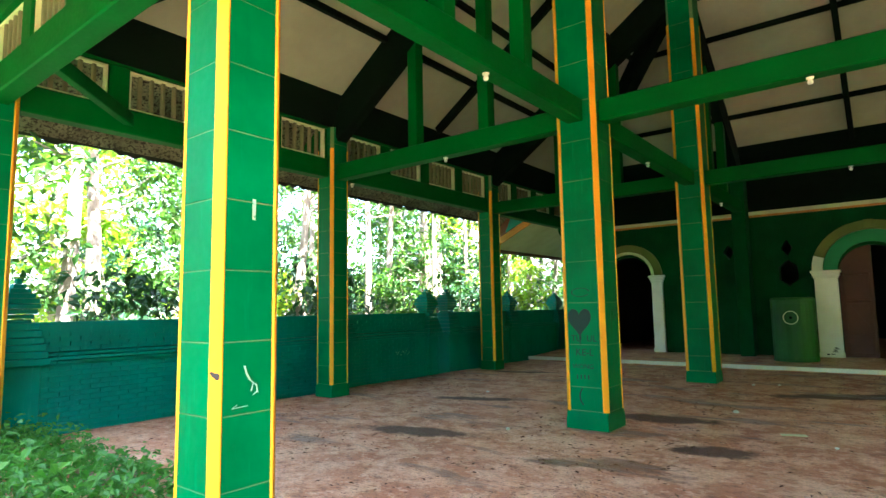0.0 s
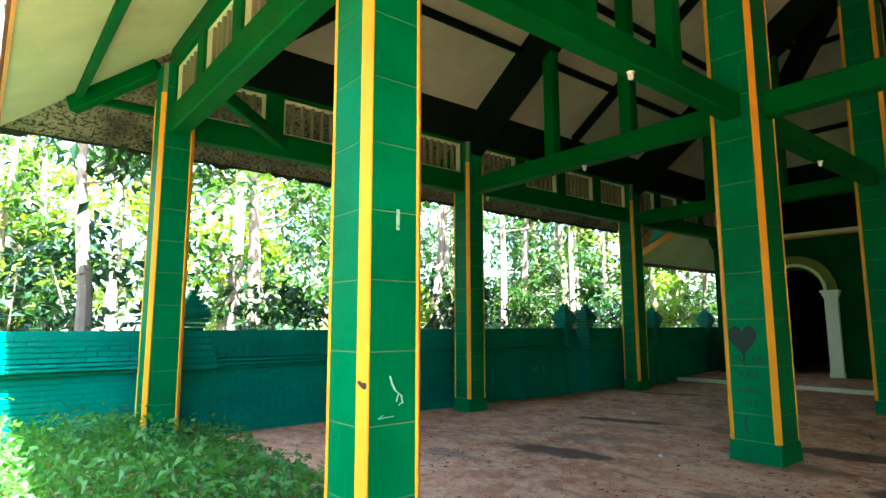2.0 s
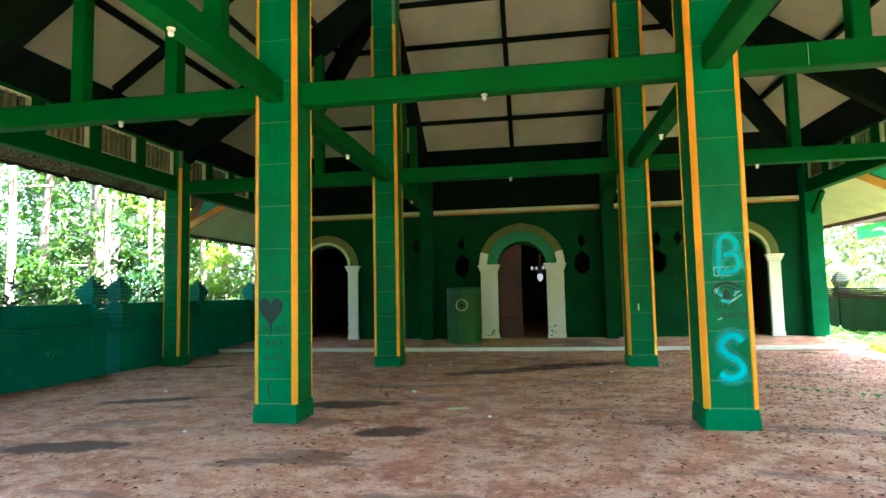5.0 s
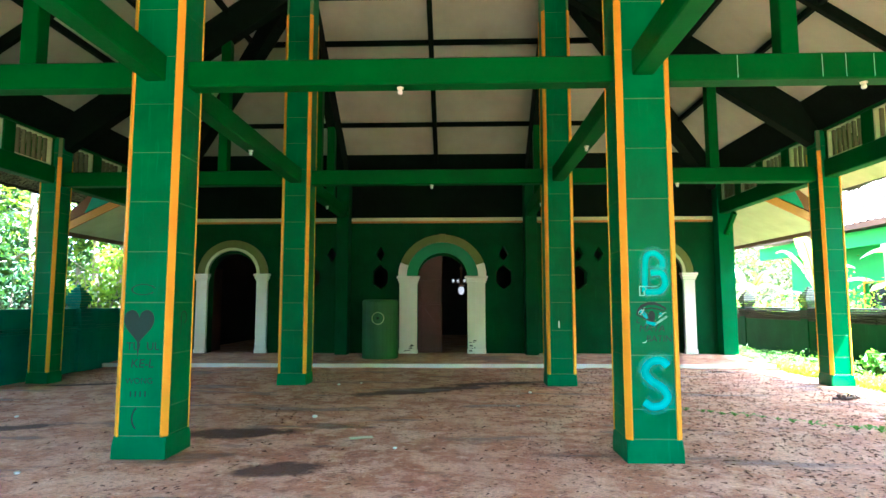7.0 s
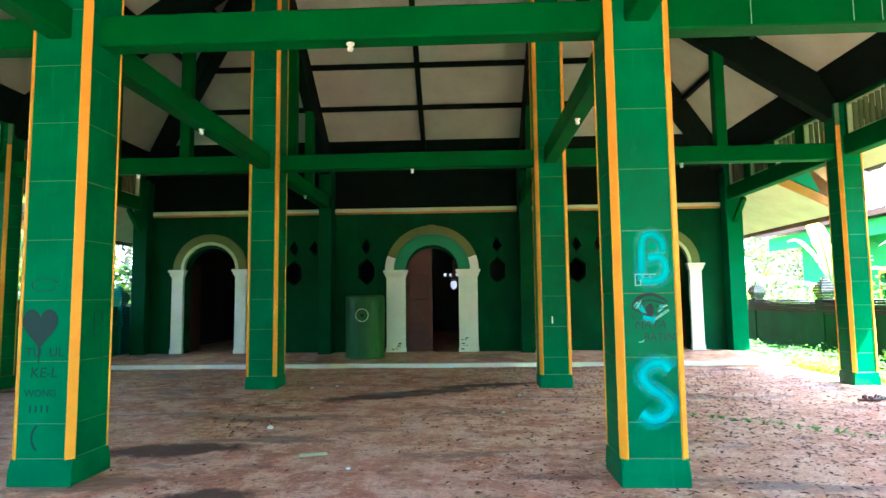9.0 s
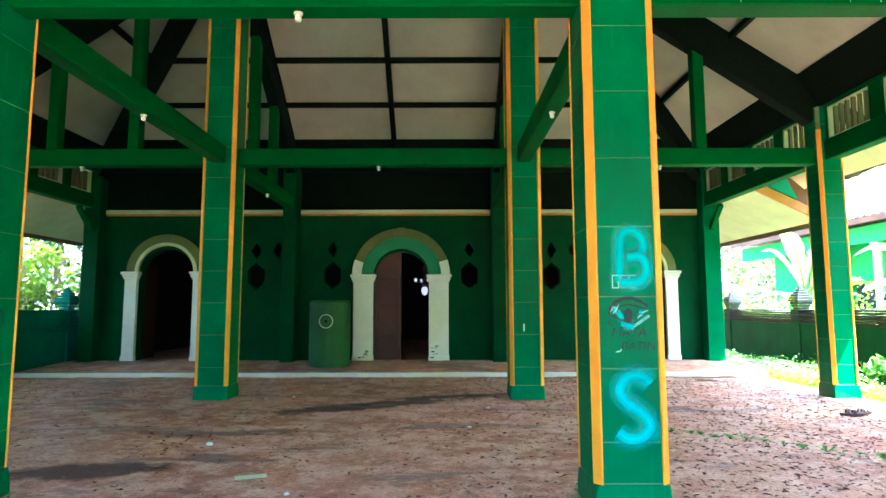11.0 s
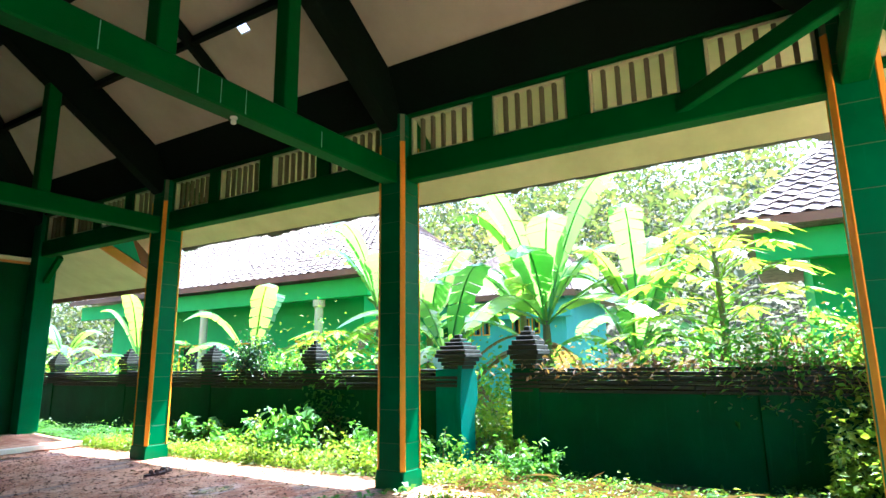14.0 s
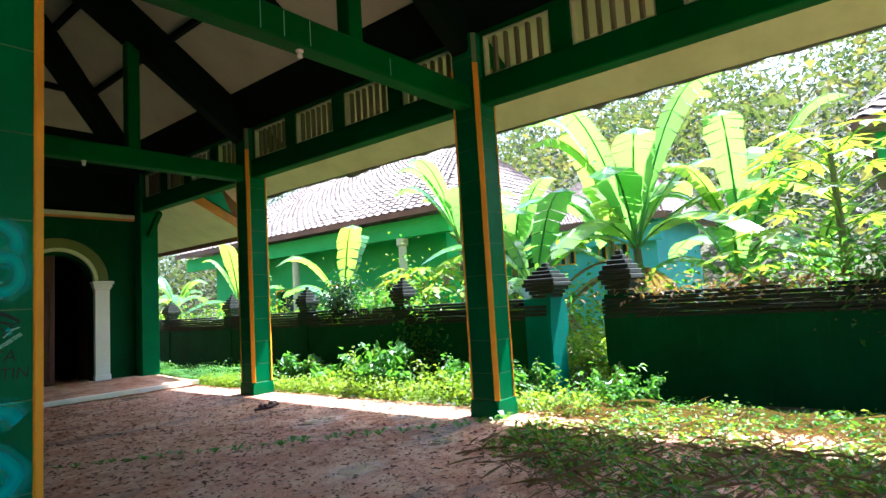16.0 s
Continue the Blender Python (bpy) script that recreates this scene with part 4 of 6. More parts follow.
for y, w in ((-1.9, 0.42), (0.44, 0.42), (2.78, 0.42), (5.3, 0.42), (7.6, 0.42), (10.14, 0.32), (10.84, 0.36), (13.45, 0.42), (16.05, 0.42), (18.6, 0.42)):
    p = thing("wall_pillar", (LX - 0.14, y, 0), "teal painted brick pillar with a stepped finial on the garden wall", "pillar", "pillars of the garden wall")
    bm = bmesh.new()
    box(bm, (-0.2, -w / 2, -0.2), (0.2, w / 2, 0.8), 0.008)
    part("shaft", bm, M_TEAL, p)
    bm = bmesh.new()
    for k in range(6):
        g = 0.2 + (0.09, 0.07, 0.05, 0.03, 0.01, -0.01)[k]
        box(bm, (-g, -w / 2 - 0.07 + 0.02 * k, 0.8 + 0.08 * k), (g, w / 2 + 0.07 - 0.02 * k, 0.876 + 0.08 * k), 0.008)
    part("stepped_shoulder", bm, M_TEAL, p)
    if y not in (5.3, 7.6):
        bm = bmesh.new()
        pinnacle(bm, 0, 0, 1.278, 0.32)
        part("finial", bm, M_TEAL, p)

RX = 8.4
right_wall = thing("garden_wall", (0, 0, 0), "dark green plastered garden wall with weathered ridged brick coping", "wall", "", "structure")
for ya, yb in ((-9.0, 6.42), (7.24, 30.0)):
    bm = bmesh.new()
    box(bm, (RX, ya, -0.3), (RX + 0.26, yb, 0.95))
    part("wall_body", bm, M_WALLGREEN, right_wall, "dark mossy green plaster")
    for k in range(6):
        bm = bmesh.new()
        y = ya
        z = 0.952 + 0.055 * k
        while y < yb - 0.01:
            e = min(yb, y + rng.uniform(0.4, 1.1))
            g = (0.02, 0.05, 0.035, 0.055, 0.04, 0.02)[k] + rng.uniform(-0.008, 0.008)
            dz = 0.006 * noise.noise((y, k, 3))
            if not (k >= 4 and noise.noise((y * 0.9, k, 7)) > 0.38):
                box(bm, (RX - g, y, z + dz), (RX + 0.26 + g, e - 0.006, z + 0.043 + dz), 0.006)
            y = e
        part("coping_course", bm, M_CAP, right_wall, "dark weathered brick coping course")
for y, gate in ((6.19, 1), (7.45, 2), (10.25, 0), (13.0, 0), (15.9, 0), (19.0, 0), (3.2, 3)):
    p = thing("wall_pillar", (RX + 0.13, y, 0), "weathered green brick pillar with a stepped finial on the garden wall", "pillar", "pillars of the garden wall")
    w = 0.40 if gate in (1, 2) else 0.3
    bm = bmesh.new()
    box(bm, (-0.155, -w / 2, -0.2), (0.155, w / 2, 1.27), 0.008)
    part("shaft", bm, M_TEAL if gate == 2 else M_WALLGREEN, p)
    if gate != 3:
        bm = bmesh.new()
        pinnacle(bm, 0, -0.12 if gate == 2 else 0, 1.272, (0.32, 0.4, 0.46)[gate], (1.0, 1.15, 1.0)[gate])
        part("finial", bm, M_CAP, p, "dark stepped brick finial")
    if gate == 2:
        bm = bmesh.new()
        o = [(-0.2, -0.1), (0.2, -0.1), (0.2, 0.62), (0.3, 0.8), (0.3, 1.1), (0.2, 1.3), (0.24, 1.45), (0.12, 1.68), (-0.1, 1.68), (-0.17, 1.4), (-0.2, 1.1), (-0.24, 0.8)]
        prism(bm, o, -w / 2 - 0.07, -w / 2 - 0.003)
        bmesh.ops.recalc_face_normals(bm, faces=bm.faces[:])
        part("side_scroll", bm, M_TEAL, p, "teal painted scrolled end of the gate pillar")

# ---- houses beyond the wall ----
def tile_roof(parent, p0, p1, q0, q1, rows, cols):
    """Pantile courses over the quad p0 p1 (eave) to q0 q1 (ridge)."""
    p0, p1, q0, q1 = map(Vector, (p0, p1, q0, q1))
    nrm = (p1 - p0).cross(q0 - p0).normalized()
    if nrm.z < 0:
        nrm = -nrm
    vs, fs = [], []
    for r in range(rows):
        a0, a1 = p0.lerp(q0, r / rows), p1.lerp(q1, r / rows)
        b0, b1 = p0.lerp(q0, (r + 1.15) / rows), p1.lerp(q1, (r + 1.15) / rows)
        for c in range(cols):
            s, e = c / cols, (c + 0.98) / cols
            j = rng.uniform(0, 0.02)
            b = len(vs)
            m = (s + e) / 2
            vs += [tuple(a0.lerp(a1, s) + nrm * (0.03 + j)), tuple(a0.lerp(a1, m) + nrm * (0.085 + j)), tuple(a0.lerp(a1, e) + nrm * (0.03 + j)),
                   tuple(b0.lerp(b1, e)), tuple(b0.lerp(b1, m) + nrm * 0.05), tuple(b0.lerp(b1, s))]
            fs += [(b, b + 1, b + 4, b + 5), (b + 1, b + 2, b + 3, b + 4)]
    me = bpy.data.meshes.new("roof_tiles")
    me.from_pydata(vs, [], fs)
    me.materials.append(M_ROOF)
    o = new("roof_tiles", me)
    o.parent = parent
    tagged(o, "rows of grey-brown clay pantiles", kind="stuff")


def house(name, x0, x1, y0, y1, zw, over, rise, wallmat, label, holes, hip=2.0, posts=()):
    h = thing(name, (0, 0, 0), label, "house")
    # solid near-black block gives the openings their unlit dark
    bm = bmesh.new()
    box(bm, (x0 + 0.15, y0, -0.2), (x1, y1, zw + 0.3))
    part("wall", bm, M_BLACK, h, "near-black block painted as the unlit inside of the house")
    for ya_, yb_ in ((y0 - 0.12, y0 - 0.002), (y1 + 0.002, y1 + 0.12)):
        part("side_wall", boxed((x0, ya_, -0.2), (x1, yb_, zw + 0.3)), wallmat, h)
    # the face towards the yard as a wall built round its openings
    ys = sorted({y0, y1} | {v for q in holes for v in q[:2]})
    bm = bmesh.new()
    for a, b in zip(ys, ys[1:]):
        cuts = sorted((q[2], q[3]) for q in holes if q[0] <= a + 1e-6 and q[1] >= b - 1e-6)
        z = -0.2
        for c, d in cuts:
            box(bm, (x0, a, z), (x0 + 0.148, b, c))
            z = d
        box(bm, (x0, a, z), (x0 + 0.148, b, zw + 0.3))
    part("front_wall", bm, wallmat, h, "painted plaster front with openings")
    for a, b, c, d in holes:
        bm = bmesh.new()
        t = 0.07 if (b - a) > 0.6 else 0.035
        for lo, hi in (((a - t, c - t), (a, d + t)), ((b, c - t), (b + t, d + t)), ((a, d), (b, d + t)), ((a, c - t), (b, c))):
            box(bm, (x0 - 0.04, lo[0], lo[1]), (x0 - 0.002, hi[0], hi[1]), 0.006)
        part("window_frame", bm, M_YELLOW, h, "yellow painted opening frame")
    xe, ya, yb, xr = x0 - over, y0 - over, y1 + over, (x0 + x1) / 2
    ze, zr_ = zw, zw + rise
    tile_roof(h, (xe, yb, ze), (xe, ya, ze), (xr, yb - hip, zr_), (xr, ya + hip, zr_), 22, 46)
    tile_roof(h, (x1 + over, yb, ze), (xe, yb, ze), (xr, yb - hip, zr_), (xr, yb - hip, zr_), 18, 26)
    tile_roof(h, (xe, ya, ze), (x1 + over, ya, ze), (xr, ya + hip, zr_), (xr, ya + hip, zr_), 18, 26)
    bm = bmesh.new()
    base = [bm.verts.new(v) for v in ((xe, ya, ze - 0.01), (x1 + over, ya, ze - 0.01), (x1 + over, yb, ze - 0.01), (xe, yb, ze - 0.01))]
    top = [bm.verts.new((xr, ya + hip, zr_ - 0.03)), bm.verts.new((xr, yb - hip, zr_ - 0.03))]
    bm.faces.new(base[::-1])
    bm.faces.new((base[0], base[1], top[0]))
    bm.faces.new((base[2], base[3], top[1]))
    bm.faces.new((base[1], base[2], top[1], top[0]))
    bm.faces.new((base[3], base[0], top[0], top[1]))
    part("roof", bm, M_ROOF, h)
    part("eave_board", boxed((xe - 0.03, ya, ze - 0.16), (xe, yb, ze + 0.02)), M_BROWN, h, "dark brown eaves board")
    part("porch_beam", boxed((x0 - over + 0.35, ya + 0.3, ze - 0.75), (x0 - over + 0.6, yb - 0.3, ze - 0.2), 0.01), wallmat, h)
    for y in posts:
        bm = bmesh.new()
        lathe(bm, [(0.2, 0), (0.2, 0.3), (0.14, 0.36), (0.13, ze - 1.0), (0.19, ze - 0.95), (0.19, ze - 0.755)], 12, (x0 - over + 0.48, y, 0))
        part("porch_column", bm, M_CREAM, h, "cream porch column")
    return h


house("house", 14.0, 22.0, -11.0, 2.4, 3.9, 1.3, 3.6, M_HOUSEGREEN, "lime green plastered house with clay tile roof beyond the wall",
      [(0.3, 1.9, 0.9, 1.95), (-2.6, -0.9, 0.9, 1.95), (-6.0, -4.2, 0.0, 2.0)] + [(0.35 + 0.55 * k, 0.55 + 0.55 * k, 2.25, 2.5) for k in range(3)] + [(-2.5 + 0.55 * k, -2.3 + 0.55 * k, 2.25, 2.5) for k in range(3)], 3.0)
house("house", 15.0, 23.0, 14.5, 28.0, 4.1, 1.3, 3.4, M_HOUSEGREEN, "long green plastered house with weathered grey tile roof",
      [(16.0, 17.2, 0.9, 2.1), (19.0, 20.0, 0.0, 2.1), (22.0, 23.4, 0.9, 2.1)], 3.0, (15.5, 18.3, 21.0, 24.0))
house("small_house", 18.5, 23.0, 9.2, 13.2, 3.5, 0.7, 1.9, M_HOUSETEAL, "small teal plastered outbuilding with tile roof",
      [(10.0 + 0.35 * k, 10.2 + 0.35 * k, 2.3, 2.75) for k in range(3)] + [(11.8 + 0.35 * k, 12.0 + 0.35 * k, 2.3, 2.75) for k in range(3)], 1.5)

# ---- trees ----
def tree(x, y, h, r0, crown_r, n_leaf, leaf, mat, label, low=0.35, lean=(0, 0), z0=-0.15):
    t = thing("tree", (x, y, z0), label, "tree", "trees beyond the wall")
    bm = bmesh.new()
    pts, rad = [], []
    for k in range(8):
        s = k / 7
        pts.append((lean[0] * s * h + 0.12 * noise.noise((x + s * 3, y, 1)), lean[1] * s * h + 0.12 * noise.noise((y + s * 3, x, 2)), h * 0.85 * s))
        rad.append(r0 * (1 - 0.78 * s) * (1.25 if k == 0 else 1))
    tube(bm, pts, rad, 8)
    part("trunk", bm, M_BARK, t, "pale brown bark trunk")
    ends = []
    for k in range(int(7 + h)):
        s = rng.uniform(low, 0.98)
        i = min(6, int(s * 7))
        p = Vector(pts[i]).lerp(Vector(pts[i + 1]), s * 7 - i)
        a = rng.uniform(0, 2 * math.pi)
        L = crown_r * rng.uniform(0.5, 1.1)
        e = p + Vector((math.cos(a) * L, math.sin(a) * L, L * rng.uniform(0.1, 0.8)))
        m = p.lerp(e, 0.5) + Vector((0, 0, -0.12 * L))
        bm = bmesh.new()
        tube(bm, [p, m, e], [r0 * 0.32 * (1 - s * 0.6), r0 * 0.2 * (1 - s * 0.6), 0.012], 5)
        part("limb", bm, M_BARK, t)
        ends += [e, m.lerp(e, 0.5)]
    per = max(8, n_leaf // len(ends))
    c = np.array([tuple(e) for e in ends])
    p = c[:, None, :] + rng.normal(0, 0.5, (len(ends), per, 3)) * np.array([0.75, 0.75, 0.5]) * crown_r * 0.55
    p = p.reshape(-1, 3)
    o = new("crown", leaf_mesh("crown", p, leaf * rng.uniform(0.6, 1.3, len(p)), mat))
    o.parent = t
    return t


mats = (M_LEAF, M_LEAFDARK, M_LEAFYELLOW, M_LEAF)
spots = []
for k in range(48):
    d = 2.4 + 17 * (k / 48) ** 1.1
    y = rng.uniform(-9, 30)
    spots.append((LX - d - rng.uniform(0, 1.5), y))
for k, (x, y) in enumerate(spots):
    d = LX - x
    tree(x, y, rng.uniform(7.5, 12), rng.uniform(0.1, 0.2), rng.uniform(1.2, 2.0), int(1000 + 450 * rng.random()), rng.uniform(0.16, 0.3) + 0.004 * d, mats[k % 4],
         ("slender tree with pale trunk and yellowing leaves beyond the wall" if k % 4 == 2 else "slender forest tree with pale trunk and green leaves beyond the wall"), 0.2, (rng.uniform(-0.08, 0.08), rng.uniform(-0.08, 0.08)))
# pale trunks standing clear just behind the wall
for x, y, h, r, lean in ((-10.6, 0.35, 9.0, 0.17, (0.02, 0.03)), (-10.0, 1.85, 8.0, 0.13, (0.0, -0.03)), (-10.8, 4.24, 11.0, 0.15, (0.0, 0.0)), (-10.4, 8.3, 8.5, 0.13, (0.0, 0.12)), (-10.2, 13.2, 9.5, 0.1, (0.0, -0.01)), (-11.0, 12.0, 9.0, 0.12, (0.02, 0.02)), (-10.5, 10.7, 9.0, 0.11, (0.0, 0.02))):
    tree(x, y, h, r, 1.5, 900, 0.22, M_LEAFDARK if y < 5 else M_LEAF, "tall bare pale-trunked tree with a high crown beyond the wall", 0.5, lean)
for k in range(46):
    x, y = LX - 1.6 - abs(rng.normal(0, 4.5)), rng.uniform(-8, 28)
    s = thing("shrub", (x, y, -0.12), "dense green understorey shrub beyond the garden wall", "shrub", "shrubs beyond the wall")
    hgt = rng.uniform(1.4, 3.2)
    bm = bmesh.new()
    for q in range(5):
        a = rng.uniform(0, 6.28)
        tube(bm, [(0, 0, 0), (0.25 * math.cos(a), 0.25 * math.sin(a), hgt * 0.5), (0.6 * math.cos(a), 0.6 * math.sin(a), hgt * 0.9)], [0.03, 0.02, 0.008], 5)
    part("stem", bm, M_BARK, s)
    p, z = clumps(14, 55, (0, 0, hgt * 0.62), (0.6, 0.6, hgt * 0.24), 0.45, 0.2)
    o = new("foliage", leaf_mesh("foliage", p, z, (M_LEAF, M_LEAFDARK, M_LEAFDARK, M_LEAFYELLOW)[k % 4]))
    o.parent = s

# far wood on hill and around, plus an added belt, too many to count
pts, sz = [], []
for k in range(1300):
    # belt out of view to the south, added to block low sky light
    if k >= 900:
        x, y = rng.uniform(-48, 48), rng.uniform(-22, -13)
        zg = rng.choice((-1.5, 0.5, 2.2))
    elif k < 620:
        x, y = rng.uniform(26, 75), rng.uniform(-60, 95)
        zg = min(26.0, (x - 24) * 0.42)
    elif k < 660:
        x, y = rng.uniform(-75, -30), rng.uniform(-60, 80)
        zg = 0
    else:
        x, y = rng.uniform(-60, 60), rng.uniform(45, 80)
        zg = 0
    c = np.array([x, y, zg + rng.uniform(2, 5)])
    p = c + rng.normal(0, 1, (110, 3)) * np.array([1.5, 1.5, 1.9])
    pts.append(p)
    sz.append(rng.uniform(0.28, 0.62, 110))
far = new("far_woods", leaf_mesh("far_woods", np.concatenate(pts), np.concatenate(sz), M_HILL, 0.7))
half = 150
drywood = new("far_dry_woods", leaf_mesh("far_dry_woods", np.concatenate(pts[:half * 2:2]) + rng.normal(0, 0.8, (half * 110, 3)), np.concatenate(sz[:half * 2:2]), M_HAZEWOOD, 0.7))
tagged(drywood, "dry brown crowns among the distant hillside woods", "woods", "", "stuff")
tagged(far, "distant dense green hillside woods with an added unseen belt blocking sky", "woods", "", "stuff")

# ---- banana plants and papaya ----
def banana_leaf(bm, base, az, L, w, rise, seg=12):
    """A broad leaf on an arching midrib, with torn margins."""
    d = Vector((math.cos(az), math.sin(az), 0))
    s = Vector((-d.y, d.x, 0))
    spine = []
    for k in range(seg + 1):
        t = k / seg
        spine.append(Vector(base) + d * (L * (0.95 * t if rise < 1.2 else 0.62 * t)) + Vector((0, 0, L * (rise * t - (0.55 + 0.35 * rise) * t * t))))
    rows = []
    for k, p in enumerate(spine):
        t = k / seg
        ww = w * (math.sin(min(1, max(0, (t - 0.12) / 0.88)) * math.pi) ** 0.55 if t > 0.12 else 0.04)
        sag = Vector((0, 0, -0.25 * ww))
        j1, j2 = rng.uniform(0.8, 1.05), rng.uniform(0.8, 1.05)
        rows.append((p + s * ww * j1 + sag, p, p - s * ww * j2 + sag))
    for a, b in zip(rows, rows[1:]):
        tear = rng.random() < 0.5
        for q in (0, 1):
            va = [a[q], a[q + 1], b[q + 1], b[q]]
            if tear:
                o = (0, 3) if q == 0 else (1, 2)
                mid_ = (va[o[0]] + va[o[1]]) / 2
                va[o[0]] = va[o[0]].lerp(mid_, 0.25)
                va[o[1]] = va[o[1]].lerp(mid_, 0.25)
            bm.faces.new([bm.verts.new(v) for v in va])
    tube(bm, spine[:-1], [0.03 * (1 - 0.8 * k / seg) for k in range(seg)], 5)


def banana(x, y, h, n, L, w, label="banana plant with broad torn bright green leaves"):
    b = thing("banana_plant", (x, y, -0.12), label, "plant", "banana plants")
    bm = bmesh.new()
    tube(bm, [(0, 0, 0), (0.05, 0.03, h * 0.5), (0.02, 0.05, h)], [0.16, 0.12, 0.07], 9)
    part("stem", bm, M_STEM, b, "thick yellowish-green false stem")
    a0 = rng.uniform(0, 6.28)
    for k in range(n):
        bm = bmesh.new()
        banana_leaf(bm, (0.02, 0.05, h - 0.1), a0 + 2.4 * k, L * rng.uniform(0.75, 1.1), w * rng.uniform(0.8, 1.1), rng.uniform(0.6, 2.3))
        bmesh.ops.remove_doubles(bm, verts=bm.verts[:], dist=0.0005)
        o = part("leaf", bm, M_BANANA, b)
    for k in range(4):
        bm = bmesh.new()
        banana_leaf(bm, (0.02, 0.05, h * 0.8), rng.uniform(0, 6.28), L * 0.5, w * 0.4, 0.1)
        bmesh.ops.remove_doubles(bm, verts=bm.verts[:], dist=0.0005)
        part("dead_leaf", bm, M_DRY, b, "withered brown hanging leaf")


for x, y, h, n, L, w in ((12.0, 7.2, 2.3, 16, 3.9, 0.42), (11.6, 9.3, 1.5, 9, 2.4, 0.38), (12.6, 10.4, 2.2, 10, 2.6, 0.4), (13.2, 12.4, 3.0, 9, 2.7, 0.42), (11.8, 15.6, 1.4, 5, 2.9, 0.4), (13.4, 8.3, 2.6, 9, 2.8, 0.42), (12.8, 5.5, 1.9, 10, 3.0, 0.38),
                         (11.0, 19.6, 1.7, 8, 1.9, 0.28), (11.9, 5.4, 1.4, 7, 1.7, 0.26), (13.2, 4.4, 1.7, 7, 1.7, 0.26), (10.6, 23.0, 1.8, 8, 1.9, 0.28)):
    banana(x, y, h, n, L, w)

def papaya(x, y, h, label="slender papaya tree with lobed bright yellow-green leaves"):
    p = thing("papaya_tree", (x, y, -0.12), label, "tree")
    bm = bmesh.new()
    tube(bm, [(0, 0, 0), (0.03, 0.02, h * 0.5), (0, 0.05, h)], [0.07, 0.055, 0.035], 8)
    part("trunk", bm, M_STEM, p)
    for k in range(38):
        az = 2.4 * k
        s = k / 38
        z = h * (0.45 + 0.55 * s)
        L = 1.45 - 0.95 * s
        e = Vector((math.cos(az) * L, math.sin(az) * L, z + 0.1 + 0.55 * s * L))
        bm = bmesh.new()
        tube(bm, [(0, 0.03, z), e * 0.5 + Vector((0, 0.015, z * 0.5 + 0.06)), e], [0.014, 0.01, 0.008], 5)
        out = Vector((math.cos(az), math.sin(az), -0.25)).normalized()
        side_ = Vector((-math.sin(az), math.cos(az), 0))
        size = rng.uniform(0.38, 0.62)
        for j in range(7):
            a = (j - 3) * 0.62
            dd = (out * math.cos(a) + side_ * math.sin(a)).normalized()
            ss = dd.cross(Vector((0, 0, 1))).normalized()
            LL = size * (1.0 - 0.1 * abs(j - 3))
            prof = ((0.0, 0.02), (0.3, 0.07), (0.45, 0.15), (0.55, 0.08), (0.7, 0.13), (0.8, 0.05), (1.0, 0.0))
            prev = None
            for u, wv in prof:
                c = e + dd * LL * u + Vector((0, 0, -0.16 * LL * u * u))
                cur = (bm.verts.new(c + ss * wv * LL), bm.verts.new(c - ss * wv * LL))
                if prev:
                    bm.faces.new((prev[0], prev[1], cur[1], cur[0]))
                prev = cur
        part("leaf", bm, M_LEAFYELLOW, p, "lobed leaf on a long stalk")


papaya(9.9, 3.75, 3.1)
papaya(10.6, 11.5, 1.9, "young papaya tree with lobed yellow-green leaves")

# ---- weeds and creepers ----
def weeds(name, n, region, h, leaf, mat, label, stems=0, flat=0.45):
    """Low plants over a region given by a function that returns x, y and a local height factor."""
    P = np.array([region() for _ in range(n)])
    z = np.abs(rng.normal(0.55, 0.28, n)) * h * P[:, 2]
    pts = np.stack([P[:, 0], P[:, 1], -0.06 + z], 1)
    o = new(name, leaf_mesh(name, pts, leaf * rng.uniform(0.55, 1.35, n), mat, 0.62, flat))
    tagged(o, label, "weeds", "", "stuff")


def region_front():
    while True:
        x, y = rng.uniform(-7.8, -2.6), rng.uniform(-3.5, 3.4)
        edge = 2.8 + 0.22 * math.sin((x + 7.6) * 1.0) + 0.3 * noise.noise((x * 1.3, y * 1.3, 0))
        if x > -4.3:
            edge -= 0.95 * (x + 4.3)
        if y < edge:
            return x, y, (0.5 + 0.5 * min(1, (edge - y) / 0.9)) * (1 + 0.6 * noise.noise((x * 1.1, y * 1.1, 5)))


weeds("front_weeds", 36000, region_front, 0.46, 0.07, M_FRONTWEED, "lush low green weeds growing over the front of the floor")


def region_right():
    while True:
        x, y = rng.uniform(6.75, 8.4), rng.uniform(-4, 22)
        k = noise.noise((x * 0.9, y * 0.9, 11)) + 0.15
        if k > rng.uniform(-0.2, 0.5) and not (y > 8 and x < 7.0):
            return x, y, (0.5 + 1.3 * max(0, k)) * (0.35 if y < 5.6 else 1)


weeds("wall_weeds", 7000, region_right, 0.3, 0.06, M_WEED, "sunlit weeds along the foot of the garden wall")


